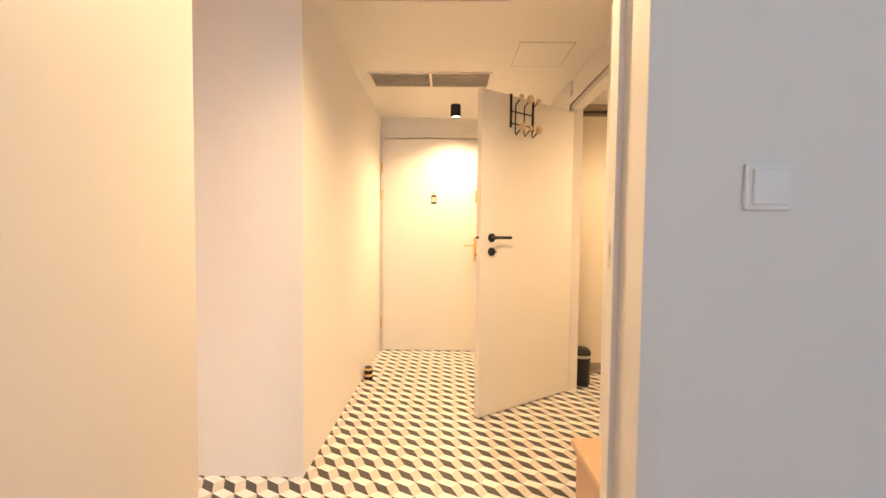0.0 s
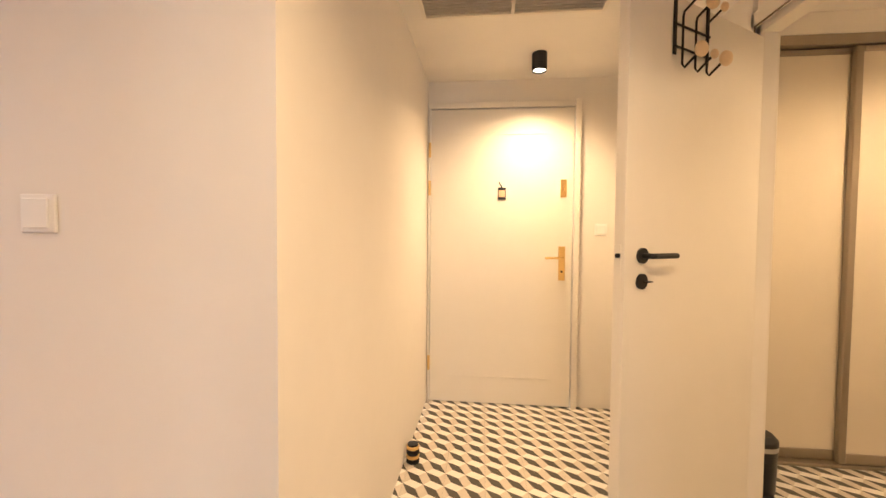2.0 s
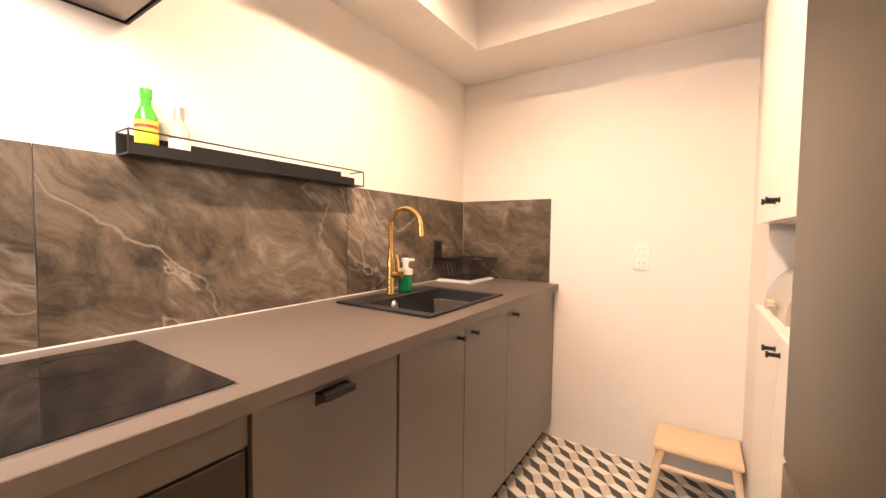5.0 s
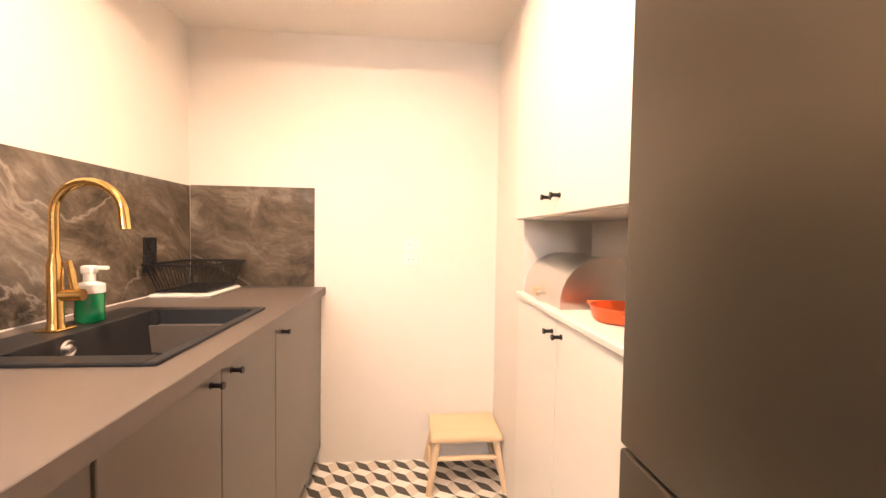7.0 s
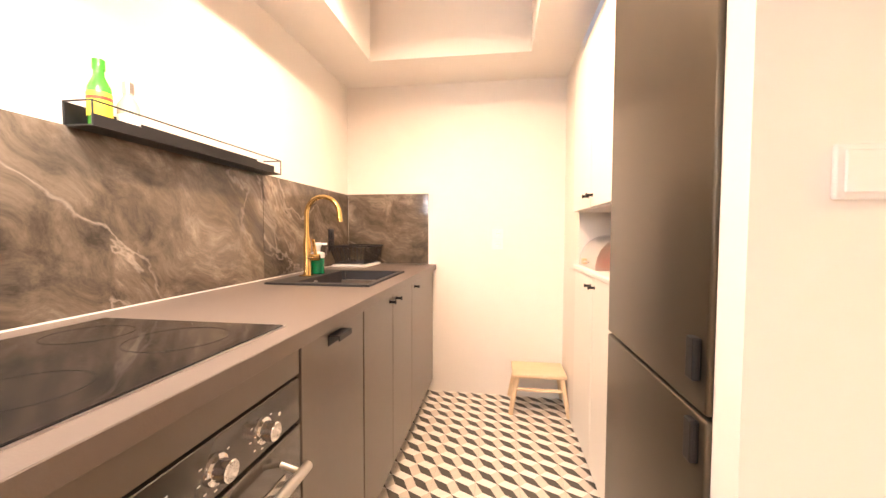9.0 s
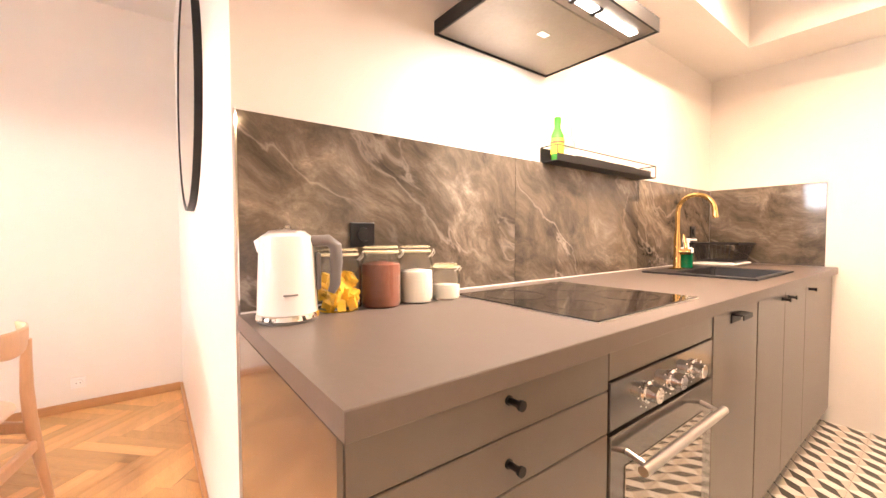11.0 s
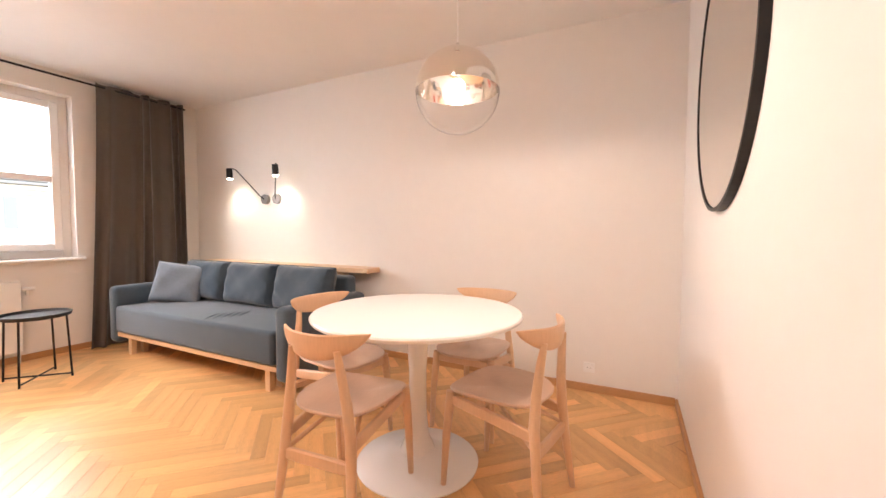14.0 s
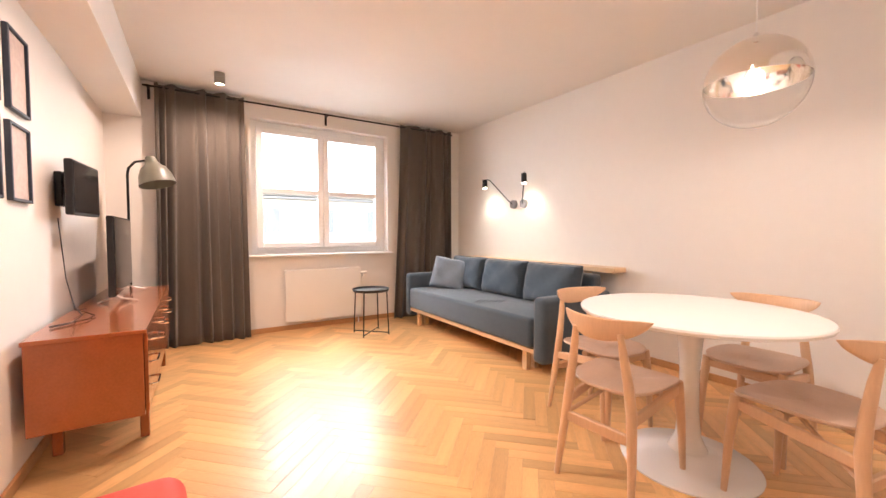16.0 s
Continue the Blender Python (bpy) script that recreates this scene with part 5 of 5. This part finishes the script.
# wall lamps
for by, arm, head, label in ((-1.672, [(0.035, 0, 0), (0.055, -0.05, 0.045), (0.110, -0.33, 0.315), (0.118, -0.365, 0.330), (0.130, -0.395, 0.325), (0.133, -0.405, 0.300)], (0.130, -0.405, 0.228), "black swing-arm wall lamp turned aside, switched on"),
                             (-1.502, [(0.035, 0, 0), (0.050, 0.012, 0.035), (0.100, 0.085, 0.270), (0.115, 0.105, 0.345), (0.128, 0.116, 0.335), (0.133, 0.118, 0.310)], (0.130, 0.118, 0.222), "black swing-arm wall lamp swung outwards, switched on")):
    t = thing("wall_lamp", label, "wall lamp", (-3.93, by, 1.452), 0, "wall lamps")
    bm = rod(B(), (0, 0, 0), (0.035, 0, 0), 0.052, 0.050, 28)
    part("wall_disc", bm, KGREY, t, "dark grey wall disc", True)
    part("arm", tube(B(), arm, 0.006, 8), BLACKM, t, smooth=True)
    part("head", rod(B(), (head[0], head[1], head[2]), (head[0] + 0.006, head[1], head[2] + 0.105), 0.032, 0.030, 20), BLACKM, t, "black cylindrical head", True)
    part("lamp_bulb", rod(B(), (head[0], head[1], head[2] - 0.012), (head[0], head[1], head[2] - 0.001), 0.024, 0.028, 16), SPOTM, t, "glowing bulb", True)

# side table
t = thing("side_table", "round black metal tray side table on thin legs", "side table", (-2.30, -2.20, 0))
part("tray", lathe(B(), [(0.185, 0.470), (0.195, 0.474), (0.203, 0.500), (0.200, 0.500), (0.190, 0.480), (0.02, 0.478)], seg=48), BLACK, t, "black tray top", True)
for sx in (-1, 1):
    for sy in (-1, 1):
        part("leg", rod(B(), (sx * 0.145, sy * 0.145, 0), (sx * 0.13, sy * 0.13, 0.475), 0.007, seg=8), BLACKM, t)
    part("cross_bar", rod(B(), (sx * 0.144, -0.144, 0.022), (-sx * 0.144, 0.144, 0.022), 0.006, seg=8), BLACKM, t)

# table
t = thing("dining_table", "round white pedestal dining table", "table", (-2.68, 0.885, 0))
part("tabletop", lathe(B(), [(0.470, 0.715), (0.495, 0.722), (0.500, 0.735), (0.495, 0.742), (0.480, 0.7425)], seg=72), TABLEW, t, smooth=True)
part("pedestal", lathe(B(), [(0.295, 0.0), (0.297, 0.008), (0.285, 0.016), (0.16, 0.032), (0.085, 0.065), (0.055, 0.13), (0.043, 0.25), (0.042, 0.45), (0.055, 0.62), (0.10, 0.69), (0.13, 0.7145)], seg=56), TABLEW, t, smooth=True)


def dining_chair():
    """Faces +x; built once and copied."""
    t = thing("dining_chair", "beech dining chair with a curved backrest and veneer seat", "chair", group="chairs round the table")
    # seat: thin dished veneer, broad at the front and rounded towards the back
    bm = B()
    n = 32
    def outline(k, z, s):
        a = k * math.tau / n
        c, q = math.cos(a), math.sin(a)
        x = 0.205 * math.copysign(abs(c) ** 0.66, c)
        y = (0.196 + 0.018 * c) * math.copysign(abs(q) ** 0.62, q)
        return bm.verts.new((x * s, y * s, z + 0.012 * abs(q) ** 2 - 0.008 * max(c, 0) ** 3))
    rings = [[outline(k, z, s) for k in range(n)] for z, s in ((0.436, 0.93), (0.435, 0.97), (0.440, 0.996), (0.446, 1.0), (0.450, 0.985), (0.448, 0.75), (0.443, 0.45), (0.441, 0.15))]
    for a, b in zip(rings, rings[1:]):
        for k in range(n):
            bm.faces.new((a[k], a[(k + 1) % n], b[(k + 1) % n], b[k]))
    bm.faces.new(rings[0][::-1]), bm.faces.new(rings[-1])
    part("seat", bm, SEATW, t, "taupe veneer seat", True)
    # backrest: a bowed board with a level top, a bellied lower edge and rounded tips
    bm = B()
    m = 26
    loops = []
    for i in range(m + 1):
        u = 2 * i / m - 1
        tip = math.sqrt(max(1 - abs(u) ** 9, 0.0))
        top = 0.757 + 0.007 * abs(u) ** 3
        low = 0.657 + 0.072 * abs(u) ** 2.2
        mid, half = (top + low) / 2 + 0.006 * (1 - tip), max((top - low) / 2 * tip, 0.003)
        x = -0.243 + 0.080 * abs(u) ** 2.1
        thick = 0.011 * (0.55 + 0.45 * tip)
        ring = []
        for k in range(12):
            a = k * math.tau / 12
            c, q = math.cos(a), math.sin(a)
            ring.append(bm.verts.new((x + thick * math.copysign(abs(c) ** 0.7, c) - 0.10 * half * q, 0.199 * u, mid + half * math.copysign(abs(q) ** 0.8, q))))
        loops.append(ring)
    for a, b in zip(loops, loops[1:]):
        for k in range(12):
            bm.faces.new((a[k], a[(k + 1) % 12], b[(k + 1) % 12], b[k]))
    bm.faces.new(loops[0][::-1]), bm.faces.new(loops[-1])
    part("backrest", bm, BEECH, t, smooth=True)

    def beam(p, q, tall, wide):
        """A flat rail on edge from p to q, its ends tapered a little."""
        p, q = Vector(p), Vector(q)
        d = (q - p).normalized()
        side = d.cross(Vector((0, 0, 1))).normalized()
        up = side.cross(d)
        bm = B()
        ends = []
        for c, f in ((p, 0.85), (p.lerp(q, 0.2), 1.0), (p.lerp(q, 0.8), 1.0), (q, 0.85)):
            ends.append([bm.verts.new(c + side * wide / 2 * sx * e1 + up * tall / 2 * f * sz * e2) for sx, sz, e1, e2 in
                         ((-1, -1, 1, 0.8), (-1, -1, 0.6, 1), (1, -1, 0.6, 1), (1, -1, 1, 0.8), (1, 1, 1, 0.8), (1, 1, 0.6, 1), (-1, 1, 0.6, 1), (-1, 1, 1, 0.8))])
        for a, b in zip(ends, ends[1:]):
            for k in range(8):
                bm.faces.new((a[k], a[(k + 1) % 8], b[(k + 1) % 8], b[k]))
        bm.faces.new(ends[0][::-1]), bm.faces.new(ends[-1])
        return bm

    for s in (-1, 1):
        part("leg", tube(B(), [(0.190, s * 0.184, 0.0), (0.178, s * 0.176, 0.25), (0.165, s * 0.167, 0.40), (0.163, s * 0.166, 0.438)], [0.0115, 0.018, 0.021, 0.019], 14), BEECH, t, smooth=True)
        part("leg", tube(B(), [(-0.256, s * 0.174, 0.0), (-0.230, s * 0.160, 0.20), (-0.212, s * 0.146, 0.38), (-0.212, s * 0.130, 0.50), (-0.220, s * 0.112, 0.62), (-0.230, s * 0.102, 0.700)], [0.012, 0.018, 0.0215, 0.020, 0.017, 0.012], 14), BEECH, t, smooth=True)
        part("side_rail", beam((0.163, s * 0.166, 0.405), (-0.214, s * 0.148, 0.345), 0.046, 0.022), BEECH, t, smooth=True)
        part("brace", tube(B(), [(-0.222, s * 0.150, 0.285), (-0.10, s * 0.095, 0.345), (0.02, s * 0.04, 0.405)], 0.009, 8), BEECH, t, smooth=True)
    part("front_rail", beam((0.163, -0.162, 0.405), (0.163, 0.162, 0.405), 0.040, 0.022), BEECH, t, smooth=True)
    part("seat_batten", beam((0.02, -0.155, 0.416), (0.02, 0.155, 0.416), 0.030, 0.040), BEECH, t, smooth=True)
    part("back_stretcher", beam((-0.221, -0.150, 0.275), (-0.221, 0.150, 0.275), 0.048, 0.022), BEECH, t, smooth=True)
    return t


chair = dining_chair()
chair.matrix_basis = pose(-2.336, 0.763, 0, 0, 0, 184)
for x, y, a in ((-2.703, 0.392, 81.8), (-3.183, 0.986, -2.2), (-2.690, 1.312, 259)):
    copy_thing(chair, pose(x, y, 0, 0, 0, a))

# pendant
t = thing("pendant_lamp", "globe pendant, mirrored above and clear glass below, switched on", "pendant lamp", (-2.50, 1.17, 1.68))
n = 22
def shell(a0, a1, thick):
    """A ring of the globe between two angles from the top, as a thin double wall."""
    prof = [(0.167 * math.sin(a), 0.167 * math.cos(a)) for a in np.linspace(a0, a1, n)]
    return lathe(B(), prof + [(max(r * (1 - thick / 0.167), 0.0005), z * (1 - thick / 0.167)) for r, z in prof[::-1]], seg=48, cap=False)


DOME = mat("mirrored_glass", (0.88, 0.85, 0.81), 0.10, 1.0)
part("mirrored_dome", shell(0.16, math.pi / 2 - 0.012, 0.002), DOME, t, "mirrored upper half", True)
globe = part("glass_bowl", shell(math.pi / 2 - 0.008, math.pi - 0.001, 0.002), THINGLASS, t, "clear glass lower half", True)
globe.visible_shadow = False
part("cap", lathe(B(), [(0.034, 0.160), (0.030, 0.168), (0.012, 0.176), (0.006, 0.19)], seg=24), CHROME, t, "chrome cap", True)
part("socket", rod(B(), (0, 0, 0.055), (0, 0, 0.165), 0.008, seg=12), CHROME, t)
bm = B()
bmesh.ops.create_uvsphere(bm, u_segments=20, v_segments=12, radius=0.030, matrix=Matrix.Translation((0, 0, 0.02)))
bulb = part("lamp_bulb", bm, BULB, t, "glowing bulb", True)
bulb.visible_shadow = False
part("cord", rod(B(), (0, 0, 0.185), (0, 0, 0.845), 0.0025, seg=8), PLASTIC, t, "thin pale cord")
part("ceiling_rose", lathe(B(), [(0.05, 0.86), (0.05, 0.85), (0.03, 0.838), (0.006, 0.834)], seg=24), CHROME, t, smooth=True)

# mirror
t = thing("round_mirror", "large round wall mirror with a thin black frame", "mirror", (-2.755, 2.095, 1.70))
bm = rod(B(), (0, -0.022, 0), (0, -0.018, 0), 0.487, seg=96)
part("glass", bm, MIRROR, t, "mirror glass")
prof = [(0.486, 0.0), (0.500, 0.0), (0.500, 0.026), (0.486, 0.026)]
bm = B()
lathe(bm, prof + prof[:1], seg=96, cap=False)
bmesh.ops.transform(bm, matrix=Matrix.Rotation(radians(90), 4, 'X'), verts=bm.verts)
part("rim", bm, BLACKM, t, "thin black rim")

# sideboard
t = thing("sideboard", "long glossy mahogany sideboard with steel handles", "sideboard", (0, 0, 0))
part("carcass", box(B(), -0.458, -0.045, -2.44, -0.56, 0.215, 0.618, 0.002), TEAK, t)
part("top", box(B(), -0.475, -0.04, -2.45, -0.55, 0.6185, 0.64, 0.003), TEAK, t)
for k in range(4):
    y0 = -2.43 + k * 0.4625
    dr = part("door" if k in (0, 3) else "drawer_front", box(B(), -0.474, -0.459, y0 + 0.003, y0 + 0.4595, 0.225, 0.612, 0.002), TEAK, t)
    for z in ((0.31, 0.43, 0.55) if k == 3 else (0.45, 0.55)):
        part("handle", tube(B(), [(-0.474, y0 + 0.15, z), (-0.500, y0 + 0.16, z), (-0.500, y0 + 0.30, z), (-0.474, y0 + 0.31, z)], 0.005, 8), CHROME, dr, "steel bow handle", True)
for x in (-0.43, -0.085):
    for y in (-0.84, -2.16):
        part("leg", box(B(), x - 0.02, x + 0.02, y - 0.02, y + 0.02, 0.0, 0.215, 0.003), TEAK, t)

# televisions
SCREEN = mat("dark_screen", (0.006, 0.006, 0.008), 0.12, coat=0.3)
t = thing("television", "flat black television on metal feet on the sideboard", "television", (-0.27, -1.72, 0.64))
t.matrix_basis = pose(-0.225, -1.90, 0.64, 0, 0, 1)
part("case", box(B(), -0.008, 0.030, -0.44, 0.44, 0.05, 0.58, 0.005), BLACK, t)
part("screen", box(B(), -0.0105, -0.008, -0.43, 0.43, 0.06, 0.57), SCREEN, t, "dark glossy screen")
for y in (-0.33, 0.33):
    part("foot", tube(B(), [(-0.11, y, 0.006), (-0.02, y, 0.03), (0.01, y, 0.06), (0.03, y, 0.03), (0.10, y, 0.006)], 0.006, 8), STEEL, t, "bent metal foot", True)
t = thing("small_television", "small black television on a wall bracket", "television")
t.matrix_basis = pose(-0.13, -1.34, 1.365, 0, 0, -5)
part("case", box(B(), -0.01, 0.028, -0.22, 0.22, -0.155, 0.155, 0.006), BLACK, t)
part("screen", box(B(), -0.0125, -0.010, -0.21, 0.21, -0.14, 0.145), SCREEN, t, "dark glossy screen")
part("bracket_arm", box(B(), 0.028, 0.09, -0.03, 0.03, -0.03, 0.03, 0.003), BLACKM, t)
part("bracket_plate", box(B(), 0.085, 0.118, -0.06, 0.06, -0.10, 0.10, 0.003), BLACKM, t)
t = thing("television_cable", "loose dark cables lying on the sideboard", "cable", (-0.14, -1.05, 0.644))
part("cord", tube(B(), [(0.06, 0.25, 0.004), (0.0, 0.18, 0.004), (-0.02, 0.05, 0.02), (0.03, -0.05, 0.06), (0.05, -0.15, 0.02), (0.02, -0.28, 0.006)], 0.003, 6), BLACK, t, smooth=True)
part("cord", tube(B(), [(0.07, 0.22, 0.004), (-0.05, 0.1, 0.004), (-0.06, -0.02, 0.004), (0.04, -0.12, 0.03), (0.09, -0.2, 0.20), (0.118, -0.22, 0.55)], 0.003, 6), BLACK, t, smooth=True)

# pictures
PAPER = mat("print_paper", (0.52, 0.40, 0.34), 0.6, vary=0.2, scale=9)
BLUEF = mat("dark_blue_frame", (0.025, 0.035, 0.055), 0.4, vary=0.05, scale=10)
for y0, y1, z0, z1 in ((-0.905, -0.66, 1.655, 2.02), (-0.885, -0.64, 1.25, 1.60), (-0.56, -0.315, 1.655, 2.02), (-0.54, -0.295, 1.25, 1.60)):
    t = thing("framed_picture", "faded abstract print in a thin dark blue frame", "picture", (0, (y0 + y1) / 2, (z0 + z1) / 2), 0, "framed pictures")
    a, b = (y1 - y0) / 2, (z1 - z0) / 2
    bm = B()
    box(bm, -0.022, 0, -a, -a + 0.014, -b, b, 0.002), box(bm, -0.022, 0, a - 0.014, a, -b, b, 0.002)
    box(bm, -0.022, 0, -a + 0.014, a - 0.014, -b, -b + 0.014, 0.002), box(bm, -0.022, 0, -a + 0.014, a - 0.014, b - 0.014, b, 0.002)
    part("frame", bm, BLUEF, t)
    part("print", box(B(), -0.010, -0.006, -a + 0.014, a - 0.014, -b + 0.014, b - 0.014), PAPER, t)

# floor lamp
LAMPG = mat("grey_green_lacquer", (0.17, 0.165, 0.13), 0.35, vary=0.04, scale=9)
t = thing("floor_lamp", "grey-green metal floor lamp with a bell shade", "floor lamp", (-0.19, -2.60, 0))
part("base", lathe(B(), [(0.13, 0), (0.13, 0.015), (0.12, 0.022), (0.02, 0.026)], seg=36), BLACKM, t, smooth=True)
part("pole", tube(B(), [(0, 0, 0.02), (0, 0, 1.62), (-0.01, 0.01, 1.68), (-0.06, 0.04, 1.735), (-0.14, 0.09, 1.745)], 0.010, 10), BLACKM, t, smooth=True)
bm = lathe(B(), [(0.030, 0.10), (0.036, 0.07), (0.045, 0.045), (0.075, 0.02), (0.098, -0.03), (0.112, -0.10), (0.109, -0.10), (0.094, -0.03), (0.07, 0.015), (0.03, 0.035)], seg=36)
bmesh.ops.transform(bm, matrix=Matrix.Translation((-0.20, 0.13, 1.655)) @ Matrix.Rotation(radians(16), 4, Vector((0.6, 0.8, 0))) @ Matrix.Scale(1.25, 4), verts=bm.verts)
part("shade", bm, LAMPG, t, "grey-green bell shade", True)

# red armchair, its front corner in view
t = thing("armchair", "red upholstered armchair with wooden legs", "armchair", (-0.36, 0.75, 0), 3)
part("seat", box(B(), -0.30, 0.20, -0.31, 0.31, 0.27, 0.42, 0.06, 5), RED, t, smooth=True)
part("backrest", box(B(), 0.19, 0.31, -0.31, 0.31, 0.30, 0.78, 0.05, 4), RED, t, smooth=True)
for x in (-0.23, 0.22):
    for y in (-0.25, 0.25):
        part("leg", rod(B(), (x * 1.1, y * 1.08, 0), (x, y, 0.29), 0.013, 0.020, 12), TEAK, t, smooth=True)

# ---- outside ----
tagged(put("ground", box(B(), -80, 80, -160, -3.4, -9.2, -9.0), ASPHALT), "grey street ground far below", "ground", kind="structure")
h = thing("apartment_building", "pale rendered apartment building across the street", "building", (-6.0, -24, -9))
part("wall", box(B(), -22, 22, -10, 0, 0, 12.2), FACADE, h)
part("cornice", box(box(B(), -22.2, 22.2, -0.1, 0.12, 12.0, 12.25), -22.1, 22.1, -0.1, 0.06, 11.75, 12.0), FACADE, h, "stepped cornice")
part("gutter", box(B(), -22.3, 22.3, 0.10, 0.24, 12.25, 12.38), ROOFM, h, "grey roof gutter")
bm = B()
v = [bm.verts.new(p) for p in ((-22.4, 0.12, 12.45), (22.4, 0.12, 12.45), (22.4, -5, 14.2), (-22.4, -5, 14.2), (-22.4, -10, 12.4), (22.4, -10, 12.4))]
bm.faces.new((v[0], v[1], v[2], v[3])), bm.faces.new((v[3], v[2], v[5], v[4]))
bmesh.ops.solidify(bm, geom=bm.faces[:], thickness=0.2)
part("roof", bm, FACADE, h, "pale pitched roof")
DARKPANE = mat("far_window_glass", (0.30, 0.35, 0.40), 0.15)
for fl in range(4):
    for k in range(12):
        x = -19 + k * 3.4
        z = 1.2 + fl * 2.95
        wi = part("window", box(B(), x - 0.62, x + 0.62, -0.02, 0.03, z, z + 1.7), PLASTIC, h, "white framed window")
        for s in (-1, 1):
            part("pane", box(B(), x + s * 0.29 - 0.23, x + s * 0.29 + 0.23, 0.03, 0.05, z + 0.10, z + 1.6), DARKPANE, wi)

# ---- floor pieces ----
T = 0.194
me = None
area = lambda x, y: (-1.12 < x < -0.19 and 2.12 < y < 5.05) or (-0.30 < x < 1.79 and 2.12 < y < 3.04) or (0.42 < x < 1.80 and 3.0 < y < 5.02) or (1.70 < x < 2.9 and 3.24 < y < 4.46)
bm = box(B(), 0.0008, T - 0.0008, 0.0008, T - 0.0008, -0.004, 0.0, 0.0012)
first = part("tile", bm, TILE, tile_bed)
tile_mesh = first.data
spots = []
for i in range(-4, 30):
    for j in range(-14, 6):
        x, y = -1.09 + i * T, 4.375 + j * T
        if area(x + T / 2, y + T / 2) or area(x + 0.02, y + 0.02) or area(x + T - 0.02, y + T - 0.02):
            if y >= 2.10 and y + T < 5.2:
                spots.append((x, y))
spots.sort(key=lambda p: p[0] > 1.9 or p[1] < 2.3)
first.location = (*spots[0], 0)
rest = B()
for k, (x, y) in enumerate(spots[1:]):
    if k < 298:
        o = new("tile", tile_mesh)
        o.parent, o.location = tile_bed, (x, y, random.uniform(-0.0003, 0.0003))
    else:
        box(rest, x + 0.0008, x + T - 0.0008, y + 0.0008, y + T - 0.0008, -0.004, 0.0)
if rest.verts:
    r = part("tile_rest", rest, TILE, tile_bed)
    r["kind"] = "stuff"
else:
    rest.free()

# herringbone oak blocks, laid at 45 degrees to the walls
PL, PW = 0.49, 0.07
bm = box(B(), 0.0003, PL - 0.0003, 0.0003, PW - 0.0003, -0.004, 0.0, 0.0007)
block = part("parquet_block", bm, PARQUET, parquet_bed)
blocks = []
c45 = math.sqrt(0.5)
steps = round(PL / PW)
for i in range(-75, 76):
    for j in range(-75, 76):
        rest_of = (i - j) % (2 * steps)
        if rest_of not in (0, 2 * steps - 1):
            continue
        turn = 0 if rest_of == 0 else 90
        px, py = i * PW, j * PW
        mx, my = (px + PL / 2, py + PW / 2) if turn == 0 else (px + PW / 2, py + PL / 2)
        wx, wy = -1.965 + c45 * (mx - my), -0.4 + c45 * (mx + my)
        if -4.2 < wx < 0.25 and -3.1 < wy < 2.4:
            blocks.append((wx, wy, px, py, turn))
blocks.sort(key=lambda b: -b[1])
verts, faces = [], []
count = 0
for wx, wy, px, py, turn in blocks:
    ox, oy = (px, py) if turn == 0 else (px + PW, py)
    x, y = -1.965 + c45 * (ox - oy), -0.4 + c45 * (ox + oy)
    inside = -3.7 < wx < -0.2 and -2.6 < wy < 1.9
    a = radians(45 + turn)
    if inside and count < 298:
        count += 1
        if count == 1:
            block.location, block.rotation_euler = (x, y, 0), (0, 0, a)
            continue
        o = new("parquet_block", block.data)
        o.parent, o.location, o.rotation_euler = parquet_bed, (x, y, random.uniform(-0.0002, 0.0002)), (radians(random.uniform(-0.35, 0.35)), radians(random.uniform(-0.06, 0.06)), a)
    else:
        ux, uy = math.cos(a), math.sin(a)
        base = len(verts)
        tilt = random.uniform(-0.0004, 0.0004)
        for u, v in ((0.0003, 0.0003), (PL - 0.0003, 0.0003), (PL - 0.0003, PW - 0.0003), (0.0003, PW - 0.0003)):
            vx, vy = x + ux * u - uy * v, y + uy * u + ux * v
            verts.append((vx, min(vy, 2.119 if vx > -1.75 else 2.25), tilt if v < PW / 2 else -tilt))
        faces.append((base, base + 1, base + 2, base + 3))
me = bpy.data.meshes.new("parquet_rest")
me.from_pydata(verts, [], faces)
me.materials.append(PARQUET_REST)
r = new("parquet_rest", me)
r.parent = parquet_bed
r["kind"] = "stuff"
